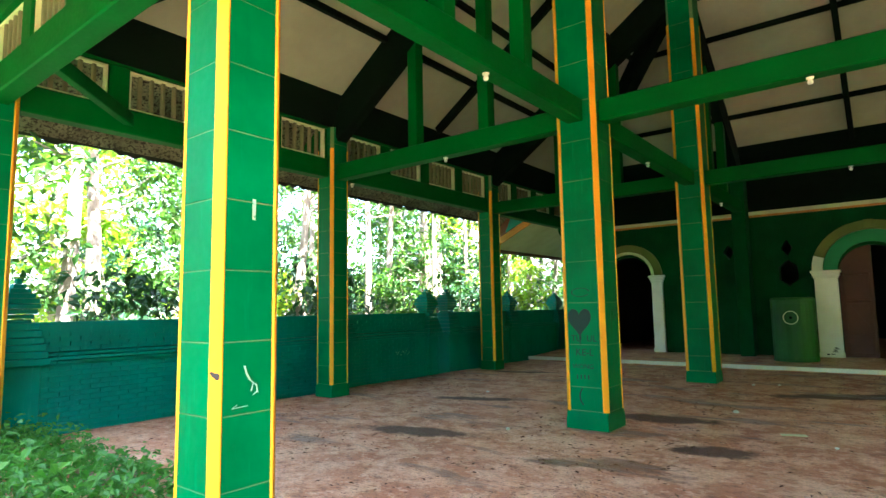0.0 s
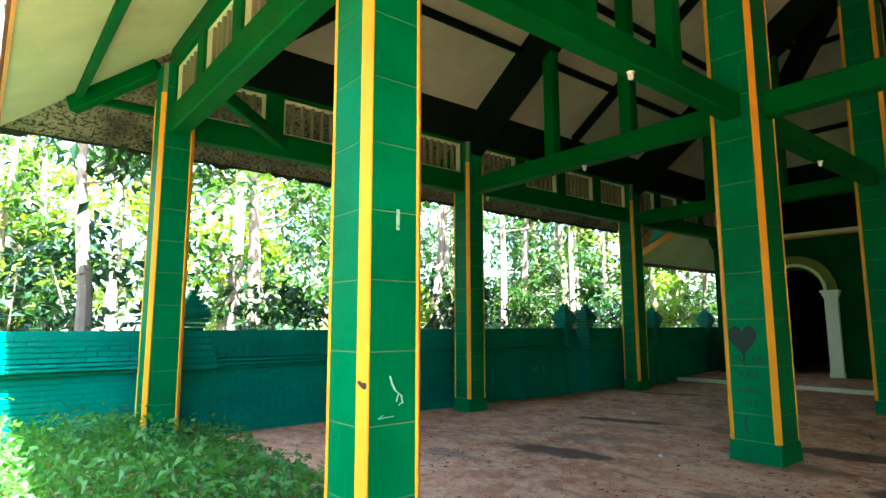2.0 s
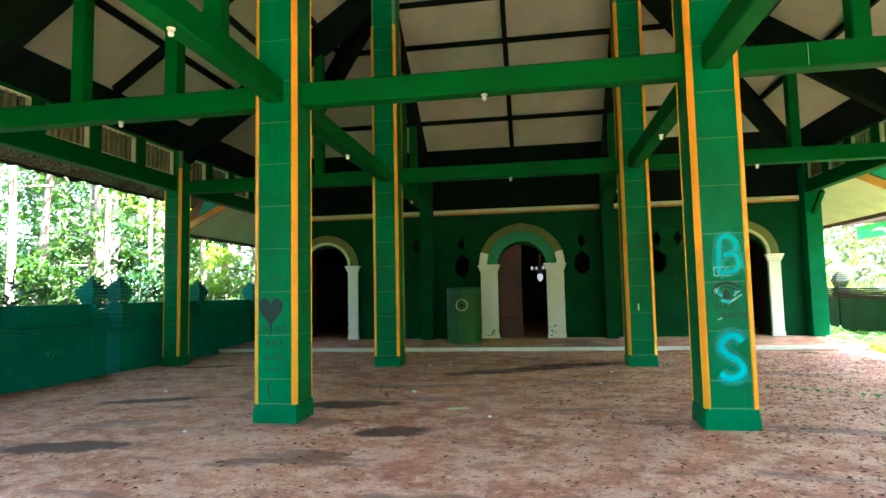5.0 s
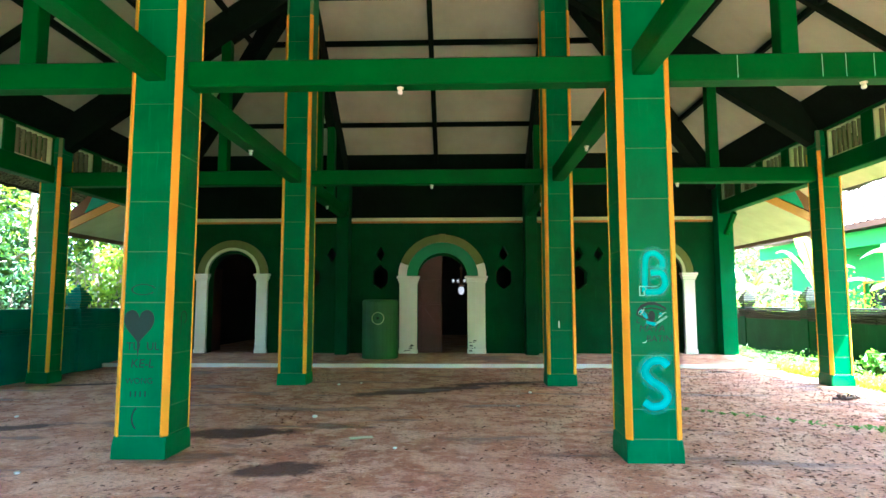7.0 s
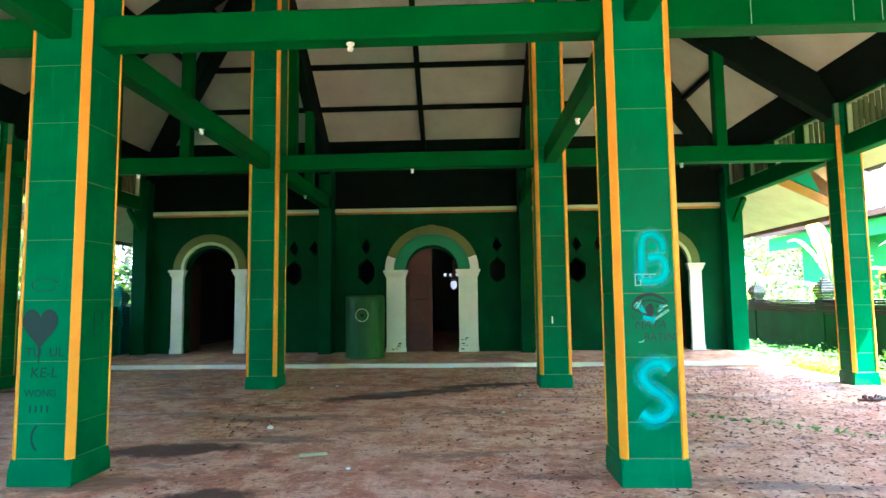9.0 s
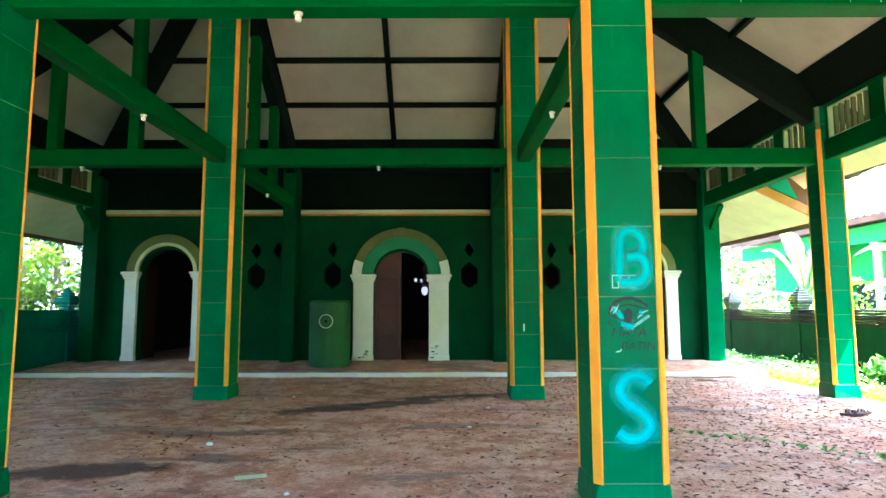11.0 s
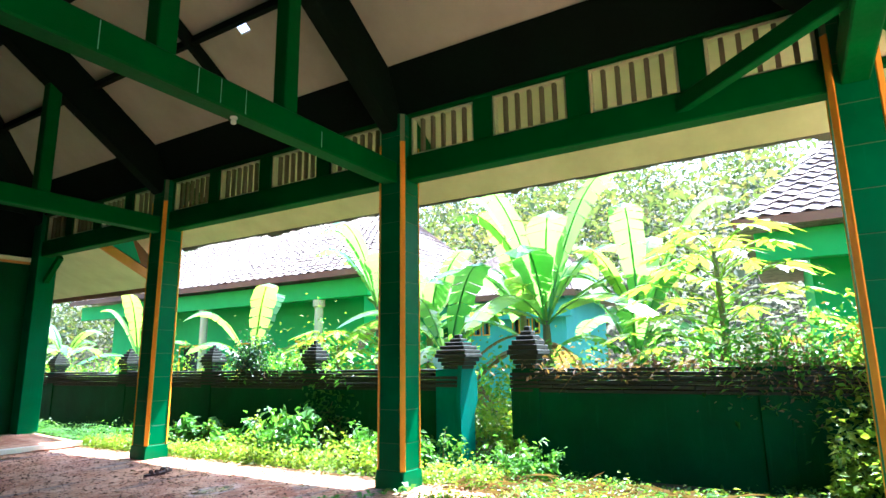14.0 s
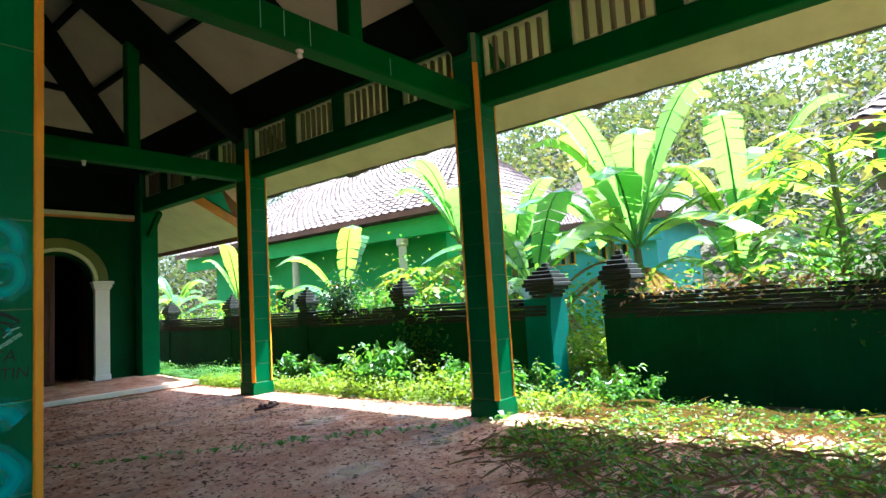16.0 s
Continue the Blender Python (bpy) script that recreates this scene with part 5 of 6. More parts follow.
def weed_plant(x, y, h, mat, leaf=1.0):
    w = thing("weed_plant", (x, y, -0.1), "leafy green weed with thin stems beside the garden wall", "weed", "weeds by the wall")
    bm = bmesh.new()
    P = []
    for k in range(9):
        a, L = rng.uniform(0, 6.28), h * rng.uniform(0.5, 1.0)
        e = Vector((math.cos(a) * L * 0.6, math.sin(a) * L * 0.6, L))
        m = e * 0.5 + Vector((0, 0, 0.12 * L))
        tube(bm, [(0, 0, 0), m, e], [0.007, 0.005, 0.003], 4)
        for u in np.linspace(0.3, 1, 9):
            q = m * (2 * u) if u < 0.5 else m.lerp(e, 2 * u - 1)
            P += [tuple(q + Vector(rng.normal(0, 0.03, 3))) for _ in range(3)]
    part("stem", bm, M_STEM, w)
    o = new("foliage", leaf_mesh("foliage", P, leaf * rng.uniform(0.05, 0.11, len(P)), mat, 0.6, 0.4))
    o.parent = w


for k in range(30):
    y = (-1.5, 0.5, 1.6, 2.4, 5.7, 6.5, 7.3, 7.9, 8.5, 9.2, 9.8, 10.6, 11.1, 11.8, 12.4, 13.0)[k % 16] + rng.uniform(-0.3, 0.3)
    weed_plant(rng.uniform(7.1, 8.25), y, rng.uniform(0.3, 0.75), (M_WEED, M_LEAFYELLOW)[k % 2])


for x, y, h in ((7.45, 9.8, 0.85), (7.75, 10.5, 0.7), (7.3, 11.0, 0.5), (7.6, 12.1, 0.65), (7.2, 9.2, 0.45), (7.9, 8.4, 0.6)):
    weed_plant(x, y, h, M_WEED, 1.8)


def region_edge():
    while True:
        x, y = 6.62 + abs(rng.normal(0, 0.28)), rng.uniform(5.9, 14.2)
        k = noise.noise((y * 0.9, 0.5, 41))
        if x - 0.25 * k > 6.55:
            return x, y, 0.7 + 0.9 * max(0, k)


weeds("edge_weeds", 9000, region_edge, 0.3, 0.055, M_LEAFYELLOW, "sunlit yellow-green weeds lining the edge of the floor", 0, 0.45)


def region_bank():
    y = rng.uniform(-4, 2.75)
    x = rng.uniform(7.5, 8.38)
    return x, y, (0.25 + 0.75 * (x - 7.5) / 0.88) * (0.85 + 0.5 * noise.noise((y * 1.2, x, 51)))


weeds("bank_weeds", 11000, region_bank, 1.5, 0.085, M_LEAFYELLOW, "tall yellow-green weeds and vines smothering the wall end", 0, 0.35)


def region_creep():
    while True:
        x, y = 7.5 - 3.2 * rng.random() ** 1.35, rng.uniform(0.2, 6.3)
        edge = 4.7 + 0.75 * (y - 5.4) ** 2 * (1 if y > 5.4 else 0) + 0.7 * noise.noise((y * 0.8, x * 0.3, 3)) - (0.25 * (5.4 - y) if y < 5.4 else 0)
        k = noise.noise((x * 1.6, y * 1.6, 21))
        if x > edge and k > -0.55:
            return x, y, 0.6 + 0.5 * k


weeds("creeping_weeds", 20000, region_creep, 0.17, 0.06, M_WEED, "creeping green weeds spreading over the floor edge", 0, 0.6)
weeds("creeping_vines", 14000, region_creep, 0.2, 0.06, M_LEAFYELLOW, "yellow-green vines creeping over the floor edge", 0, 0.6)
weeds("dry_litter", 9000, region_creep, 0.09, 0.1, M_DRY, "dry brown stems among the creeping weeds", 0, 0.75)

S = np.array([region_creep() for _ in range(2600)])
straw = new("straw", leaf_mesh("straw", np.stack([S[:, 0] - 0.25, S[:, 1], 0.02 + rng.uniform(0, 0.1, 2600)], 1), rng.uniform(0.18, 0.42, 2600), M_DRY, 0.035, 0.85))
tagged(straw, "tangled dry straw lying over the creeping weeds", "straw", "", "stuff")


def region_gate():
    return 8.75 + abs(rng.normal(0, 1.0)), rng.normal(6.7, 0.7), 1.0


weeds("gate_weeds", 2600, region_gate, 0.8, 0.085, M_LEAFYELLOW, "bright weeds filling the gateway", 0, 0.3)


def region_yard():
    x, y = 8.85 + 4.5 * rng.random() ** 1.5, rng.uniform(-6, 24)
    if 6.5 < y < 7.2 and x < 10:
        return x, y, 0.35
    return x, y, 0.8 + 0.8 * noise.noise((x * 0.8, y * 0.8, 31))


weeds("yard_weeds", 30000, region_yard, 1.75, 0.09, M_LEAFYELLOW, "tangle of sunlit weeds in the yard beyond the wall", 0, 0.3)
weeds("yard_shrubs", 16000, region_yard, 1.7, 0.11, M_WEED, "green undergrowth in the yard beyond the wall", 0, 0.3)


def creeper(cx, cy, cz, sx, sy, sz, n, mat, label, leaf=0.1):
    c = thing("creeper", (cx, cy, cz), label, "creeper", "creepers on the wall")
    p = rng.normal(0, 1, (n, 3)) * np.array([sx, sy, sz])
    o = new("foliage", leaf_mesh("foliage", p, leaf * rng.uniform(0.6, 1.3, n), mat))
    o.parent = c
    bm = bmesh.new()
    for k in range(8):
        a = rng.normal(0, 1, 3) * np.array([sx, sy, sz * 0.5])
        b = a + np.array([rng.normal(0, 0.1), rng.normal(0, 0.25), -abs(rng.normal(0.25, 0.12))])
        tube(bm, [tuple(a), tuple((a + b) / 2 + rng.normal(0, 0.05, 3)), tuple(b)], [0.008, 0.006, 0.004], 4)
    part("stem", bm, M_DRY, c, "dry brown hanging stems")


creeper(8.53, 3.0, 1.3, 0.14, 0.45, 0.3, 1500, M_WEED, "thick green creeper tumbling over the wall coping")
creeper(8.42, 2.9, 1.2, 0.1, 0.35, 0.22, 900, M_DRY, "withered brown creeper hanging down the wall", 0.06)
creeper(8.45, 2.2, 1.0, 0.12, 0.25, 0.4, 1300, M_LEAFYELLOW, "yellow-green creeper hanging down the wall end")
creeper(8.53, 11.9, 1.48, 0.16, 0.24, 0.2, 900, M_LEAFDARK, "round dark green creeper on the wall coping")
creeper(8.53, 10.9, 1.3, 0.12, 0.35, 0.15, 500, M_WEED, "green creeper along the wall coping")
creeper(8.45, 4.8, 1.27, 0.15, 0.8, 0.08, 350, M_DRY, "thin dry creeper along the wall coping")
creeper(8.34, 9.8, 0.6, 0.05, 0.3, 0.4, 350, M_WEED, "sparse green creeper climbing the wall face")

# ---- lamps and small fittings ----
def bulb(x, y, z):
    b = thing("ceiling_bulb", (x, y, z), "small white bulb holder fixed under a green beam", "lamp", "bulbs under the beams")
    bm = bmesh.new()
    lathe(bm, [(0.045, -0.022), (0.048, -0.012), (0.048, 0.0)], 14)
    part("rose", bm, M_WHITE, b)
    bm = bmesh.new()
    lathe(bm, [(0.018, -0.098), (0.03, -0.09), (0.036, -0.07), (0.033, -0.05), (0.026, -0.035), (0.026, -0.0225)], 14)
    part("bulb", bm, M_GLASSWHITE, b, "white bulb")
    b.scale = (0.7, 0.7, 0.7)


for x, y in ((-2.865, 4.82), (-4.96, 6.92), (-0.55, 6.92), (-0.48, 11.62), (3.9, 6.92), (-2.865, 9.19), (1.735, 9.13), (-5.07, 11.62), (3.86, 11.62), (-2.865, 13.8), (1.735, 13.6), (1.735, 4.8)):
    bulb(x, y, BEAM_B)
bulb(-7.33, 7.34, LB)


# faint emission added so unlit globes and pendant stay white in the dark
def glow_material():
    m, t, b = principled("faint_glow_white", 0.3)
    b.inputs["Base Color"].default_value = (0.8, 0.8, 0.75, 1)
    b.inputs["Emission Color"].default_value = (1, 0.97, 0.9, 1)
    b.inputs["Emission Strength"].default_value = 0.02
    return m


M_GLOW = glow_material()
ch = thing("chandelier", (0.04, 17.5, 1.86), "white chandelier with small globes hanging in the dark hall", "lamp")
bm = bmesh.new()
tube(bm, [(0, 0, 0.5), (0, 0, 3.5)], [0.012, 0.012], 6)
lathe(bm, [(0.02, -0.02), (0.1, 0.02), (0.03, 0.06), (0.03, 0.42), (0.05, 0.5), (0.015, 0.52)], 12)
part("stem", bm, M_BROWN, ch)
bm = bmesh.new()
lathe(bm, [(0.01, -0.24), (0.06, -0.2), (0.085, -0.12), (0.07, -0.04), (0.02, -0.015)], 14)
part("pendant", bm, M_GLOW, ch, "white oval pendant with an added faint glow")
for k in range(4):
    a = k * math.pi / 2 + 0.4
    e = Vector((0.24 * math.cos(a), 0.24 * math.sin(a), 0.1))
    bm = bmesh.new()
    tube(bm, [(0, 0, 0.2), (e.x * 0.6, e.y * 0.6, 0.08), (e.x, e.y, 0.1)], [0.012, 0.01, 0.01], 6)
    part("arm", bm, M_BROWN, ch)
    bm = bmesh.new()
    lathe(bm, [(0.015, 0.0), (0.034, 0.025), (0.038, 0.05), (0.028, 0.075), (0.01, 0.09)], 12, e)
    part("globe", bm, M_GLOW, ch, "white globe with an added faint glow")

# ---- the upright drum beside the main door ----
dr = thing("drum", (-1.85, 15.0, 0.132), "upright dull green cylindrical drum with a pale painted ring", "drum")
bm = bmesh.new()
lathe(bm, [(0.42, 0.0), (0.425, 0.03), (0.42, 0.06), (0.42, 1.2), (0.425, 1.24), (0.425, 1.3), (0.405, 1.32)], 28)
part("shell", bm, M_DRUM, dr)
bm = bmesh.new()
lathe(bm, [(0.4, 1.321), (0.4, 1.335), (0.36, 1.345)], 28)
part("head", bm, M_DRUM, dr, "dull green drum head")
bm = ring_bm(0.0, 0.92, 0.125, 0.142, -0.432, -0.40, 0, 2 * math.pi, 28, 1.0)
part("painted_ring", bm, M_CREAM, dr, "pale painted ring")
bm = ring_bm(0.0, 0.92, 0.002, 0.03, -0.428, -0.40, 0, 2 * math.pi, 20, 1.0)
part("ring_centre", bm, M_DARKGREEN, dr)

# ---- marks on the columns ----
cols = {}
for o in scene.objects:
    if o.name.startswith("column") and o.parent is None:
        cols[(round(o.location.x, 2), round(o.location.y, 2))] = o


def lettering(text, owner, x, y, z, size, mat, thick=0.0, label="", slant=0.0, turn=0):
    """Letters on a face that looks along -y (turn 0) or +x (turn 90), in the owner's frame."""
    cu = bpy.data.curves.new("lettering", "FONT")
    cu.body, cu.size, cu.align_x, cu.align_y = text, size, "CENTER", "CENTER"
    cu.extrude, cu.offset, cu.shear = 0.0008, thick, slant
    cu.resolution_u = 5
    tmp = bpy.data.objects.new("lettering", cu)
    scene.collection.objects.link(tmp)
    me = bpy.data.meshes.new_from_object(tmp.evaluated_get(bpy.context.evaluated_depsgraph_get()))
    bpy.data.objects.remove(tmp)
    me.materials.clear()
    me.materials.append(mat)
    o = new("lettering", me)
    o.parent = owner
    o.matrix_basis = pose(x, y, z, 90, 0, turn)
    if label:
        o["label"] = label
    return o


def soft_paint(name, col):
    """Thin sprayed paint that fades out at its edges, over bare tile."""
    m, t, b = principled(name, 0.5, 0, 0.3)
    b.inputs["Base Color"].default_value = (*col, 1)
    v = coords(t)
    tr = t.nodes.new("ShaderNodeBsdfTransparent")
    ms = t.nodes.new("ShaderNodeMixShader")
    at = t.nodes.new("ShaderNodeAttribute")
    at.attribute_name = "cover"
    t.links.new(at.outputs["Fac"], ms.inputs[0])
    t.links.new(tr.outputs[0], ms.inputs[1])
    t.links.new(b.outputs[0], ms.inputs[2])
    t.links.new(ms.outputs[0], t.nodes["Material Output"].inputs[0])
    return m


M_SPRAYSOFT = soft_paint("soft_cyan_spray", (0.01, 0.5, 0.42))


def spray(owner, strokes, width, y, label):
    """Sprayed strokes: ribbons whose cover fades from the middle line to both sides."""
    vs, fs, cov = [], [], []
    for si, pts in enumerate(strokes):
        dense = []
        for k in range(len(pts) - 1):
            p0, p1, p2, p3 = (Vector(pts[max(0, min(len(pts) - 1, q))]) for q in (k - 1, k, k + 1, k + 2))
            for u in np.linspace(0, 1, 8, endpoint=False):
                dense.append(0.5 * ((2 * p1) + (p2 - p0) * u + (2 * p0 - 5 * p1 + 4 * p2 - p3) * u * u + (3 * p1 - p0 - 3 * p2 + p3) * u ** 3))
        dense.append(Vector(pts[-1]))
        base = len(vs)
        for k, p in enumerate(dense):
            d = (dense[min(k + 1, len(dense) - 1)] - dense[max(k - 1, 0)]).normalized()
            nrm = Vector((-d.y, d.x))
            end = 0.35 if k in (0, len(dense) - 1) else 1.0
            for off, c in ((-1.0, 0.0), (-0.5, 0.42), (0.0, 0.78), (0.5, 0.42), (1.0, 0.0)):
                q = p + nrm * off * width
                vs.append((q.x, y - 0.0012 * si, q.y))
                cov.append(c * end)
        for k in range(len(dense) - 1):
            for j in range(4):
                a = base + k * 5 + j
                fs.append((a, a + 5, a + 6, a + 1))
    me = bpy.data.meshes.new("sprayed_letter")
    me.from_pydata(vs, [], fs)
    me.materials.append(M_SPRAYSOFT)
    me.attributes.new("cover", "FLOAT", "POINT").data.foreach_set("value", cov)
    o = new("sprayed_letter", me)
    o.parent = owner
    o["label"] = label


cH, cR = cols[(round(XS[1], 2), round(YS[1], 2))], cols[(round(XS[2], 2), round(YS[1], 2))]
cA = cols[(round(XS[1], 2), round(YS[0], 2))]
cQ = cols[(round(XS[2], 2), round(YS[2], 2))]
fy = -INNER_W / 2 - 0.002
spray(cR, [[(-0.05, 1.48), (-0.045, 1.62), (-0.03, 1.8), (0.04, 1.84), (0.11, 1.78), (0.1, 1.69), (0.0, 1.66)], [(0.0, 1.66), (0.1, 1.66), (0.13, 1.57), (0.08, 1.5), (-0.05, 1.49)]], 0.07, fy, "pale cyan sprayed letter B")
spray(cR, [[(0.13, 0.83), (0.07, 0.885), (-0.02, 0.87), (-0.07, 0.79), (-0.02, 0.71), (0.07, 0.65), (0.12, 0.57), (0.07, 0.5), (-0.02, 0.485), (-0.09, 0.53)]], 0.085, fy, "bright cyan sprayed letter S")
# a drawn eye: ink lines over a thin cyan wash
def ink(owner, pts, width, mat, y, label=""):
    """A flat drawn line through points in x, z, tapering at both ends."""
    bm = bmesh.new()
    prev = None
    n = len(pts)
    for k, p in enumerate(pts):
        a, b = Vector(pts[max(0, k - 1)]), Vector(pts[min(n - 1, k + 1)])
        d = (b - a).normalized()
        w = width * (0.35 + 0.65 * math.sin(math.pi * (k + 0.5) / n))
        q = Vector((-d.y, d.x)) * w / 2
        cur = [bm.verts.new((p[0] + q.x, y, p[1] + q.y)), bm.verts.new((p[0] - q.x, y, p[1] - q.y))]
        if prev:
            bm.faces.new((prev[0], cur[0], cur[1], prev[1]))
        prev = cur
    bmesh.ops.recalc_face_normals(bm, faces=bm.faces[:])
    return part("drawn_stroke", bm, mat, owner, label)


spray(cR, [[(-0.1, 1.33), (-0.06, 1.29), (-0.04, 1.25)], [(-0.05, 1.23), (0.0, 1.215), (0.04, 1.2)], [(0.07, 1.3), (0.1, 1.28)]], 0.045, fy, "pale cyan sprayed wash round a drawn eye")
yi = fy - 0.0075
for pts, w in (([(-0.13, 1.285), (-0.12, 1.32), (-0.085, 1.365), (-0.03, 1.388), (0.03, 1.39), (0.08, 1.37), (0.13, 1.34)], 0.026),
               ([(-0.09, 1.35), (-0.05, 1.34), (0.0, 1.35), (0.05, 1.34), (0.1, 1.325), (0.13, 1.335)], 0.012),
               ([(-0.13, 1.285), (-0.08, 1.265), (-0.03, 1.24), (0.02, 1.225)], 0.012), ([(-0.12, 1.25), (-0.135, 1.23), (-0.12, 1.215), (-0.1, 1.225)], 0.008),
               ([(-0.06, 1.34), (-0.075, 1.31), (-0.06, 1.29)], 0.008), ([(0.05, 1.31), (0.07, 1.285), (0.1, 1.29)], 0.008)):
    ink(cR, pts, w, M_HEART, yi, "dark ink line of a drawn eye")
for pts in ([(0.03, 1.2), (0.08, 1.23), (0.14, 1.272)], [(0.04, 1.215), (0.09, 1.25), (0.135, 1.28)], [(-0.12, 1.3), (-0.1, 1.335), (-0.07, 1.32)], [(-0.1, 1.29), (-0.08, 1.31), (-0.06, 1.35)], [(0.06, 1.26), (0.1, 1.3), (0.13, 1.31)], [(-0.09, 1.04), (-0.06, 1.045), (-0.05, 1.06)]):
    ink(cR, pts, 0.009, M_SCRATCH, yi, "pale scratched line of a drawn eye")
part("drawn_pupil", ring_bm(0.0, 1.278, 0.002, 0.03, yi - 0.001, yi + 0.001, 0, 2 * math.pi, 18, 1.6), M_HEART, cR, "dark drawn pupil")
lettering("MATA", cR, 0.0, fy, 1.165, 0.085, M_HEART, 0.0, "thin dark handwriting", 0.15)
lettering("BATIN", cR, 0.06, fy, 1.075, 0.08, M_HEART, 0.0, "thin dark handwriting", 0.1)
for k in range(3):
    b2 = bmesh.new()
    x = -0.1 + 0.055 * k
    for lo, hi in (((x, 1.455), (x + 0.008, 1.545)), ((x, 1.455), (x + 0.048, 1.463)), ((x, 1.537), (x + 0.048, 1.545)), ((x + 0.04, 1.455), (x + 0.048, 1.5))):
        box(b2, (lo[0], fy - 0.001, lo[1]), (hi[0], fy + 0.001, hi[1]))
    part("scrawl", b2, M_SCRATCH, cR, "pale outlined scrawl")
# the heart and handwriting on the other inner column
bm = bmesh.new()
o = []
for a in np.linspace(0, 2 * math.pi, 44, endpoint=False):
    hx, hz = 16 * math.sin(a) ** 3, 13 * math.cos(a) - 5 * math.cos(2 * a) - 2 * math.cos(3 * a) - math.cos(4 * a)
    o.append((-0.045 + hx * 0.0088, 1.2 + hz * 0.0112 - (0.1 if hz < -15 else 0)))
prism(bm, o[::-1], fy - 0.001, fy + 0.0015)
bmesh.ops.recalc_face_normals(bm, faces=bm.faces[:])
part("painted_heart", bm, M_HEART, cH, "dark green painted heart")
lettering("KE-L", cH, 0.0, fy, 0.845, 0.11, M_HEART, 0.0, "thin dark handwriting", 0.1)
lettering("WONG", cH, -0.02, fy, 0.69, 0.075, M_HEART, 0.0, "thin dark handwriting")
lettering("TU  UL", cH, 0.0, fy, 1.0, 0.1, M_HEART, 0.0, "thin dark handwriting")
for k in range(4):
    part("scrawl", boxed((-0.1 + 0.045 * k, fy - 0.001, 0.55), (-0.088 + 0.045 * k, fy + 0.001, 0.6)), M_HEART, cH)
part("scrawl", ring_bm(0.07, 0.36, 0.135, 0.15, fy - 0.001, fy + 0.0015, 2.4, 3.9, 10), M_HEART, cH)
part("scrawl", ring_bm(-0.02, 1.52, 0.1, 0.112, fy - 0.001, fy + 0.0015, 0.2, 5.8, 20, 0.45), M_HEART, cH)
scr = ring_bm(0.02, 1.26, 0.05, 0.058, -0.001, 0.001, -1.2, 3.6, 14, 1.1)
scr.transform(pose(INNER_W / 2 + 0.002, 0, 0, 0, 0, 90))
part("scrawl", scr, M_HEART, cH, "dark looped scrawl")
for z in (1.18, 1.1):
    part("scrawl", boxed((INNER_W / 2 + 0.0005, -0.03, z), (INNER_W / 2 + 0.002, -0.022, z + 0.08)), M_HEART, cH)
part("scratch", boxed((-0.05, fy - 0.001, 0.98), (-0.03, fy + 0.001, 1.09)), M_WHITE, cQ, "white paint scratch")
# front column: broken corner, pale scratches
fx = OUTER_W / 2
bm = bmesh.new()
bmesh.ops.create_icosphere(bm, subdivisions=3, radius=0.032)
for v in bm.verts:
    v.co *= 1 + 0.35 * noise.noise(v.co * 40)
    v.co.y *= 0.25
chip = part("chip", bm, M_BLACK, cA, "dark broken hole in the corner strip")
rc = (fx - 0.02) * math.sqrt(2) + 0.006
chip.matrix_basis = pose(rc * math.sin(radians(45)), -rc * math.cos(radians(45)), 1.057, 0, 0, 45)
for (ya, za), (yb, zb), wd in (((-0.025, 1.09), (-0.012, 1.05), 0.028), ((-0.016, 1.055), (0.008, 1.015), 0.034), ((0.004, 1.02), (0.05, 0.985), 0.022), ((0.03, 1.0), (0.018, 0.96), 0.012), ((0.048, 0.985), (0.056, 0.95), 0.016), ((0.054, 0.955), (0.03, 0.94), 0.01), ((-0.09, 0.885), (0.0, 0.89), 0.012), ((-0.09, 0.885), (-0.06, 0.9), 0.01)):
    bm = bmesh.new()
    bar(bm, (fx + 0.0012, ya, za), (fx + 0.0012, yb, zb), 0.002, wd, (1, 0, 0))
    part("scratch", bm, M_SCRATCH, cA, "pale scratch in the tile")
bm = bmesh.new()
box(bm, (fx - 0.0005, 0.01, 1.84), (fx + 0.002, 0.03, 1.95))
part("scratch", bm, M_SCRATCH, cA, "pale run of paint")

# pale joint lines across the front tie beam
for o in [q for q in scene.objects if q.name.startswith("tie_beam") and q.parent is None]:
    lo = min((v.co for v in o.data.vertices), key=lambda c: (round(c.y, 1), c.x))
    if abs(lo.y - (YS[1] - 0.1)) < 0.03 and lo.x > XS[2] - 0.1:
        for x in (2.67, 3.46, 3.68, 3.94, 4.9):
            part("joint_line", boxed((x - 0.003, YS[1] - 0.1025, BEAM_B + 0.02), (x + 0.003, YS[1] - 0.0995, BEAM_T - 0.02 - 0.05 * (x > 4))), M_SCRATCH, o, "pale joint line across the beam")
# broken plaster at the feet of the main pilasters
for o in [q for q in scene.objects if q.name.startswith("door_2")]:
    for px in (-0.835, 0.835):
        for k in range(7):
            dx, dz, w, h = rng.uniform(-0.15, 0.15), rng.uniform(0.03, 0.3), rng.uniform(0.03, 0.11), rng.uniform(0.012, 0.03)
            ink_y = -0.1175 if dz < 0.105 else -0.1025
            part("plaster_chip", boxed((px + dx - w / 2, ink_y, dz), (px + dx + w / 2, ink_y + 0.003, dz + h), 0.0008), M_BLACK, o, "dark chip in the white plaster")

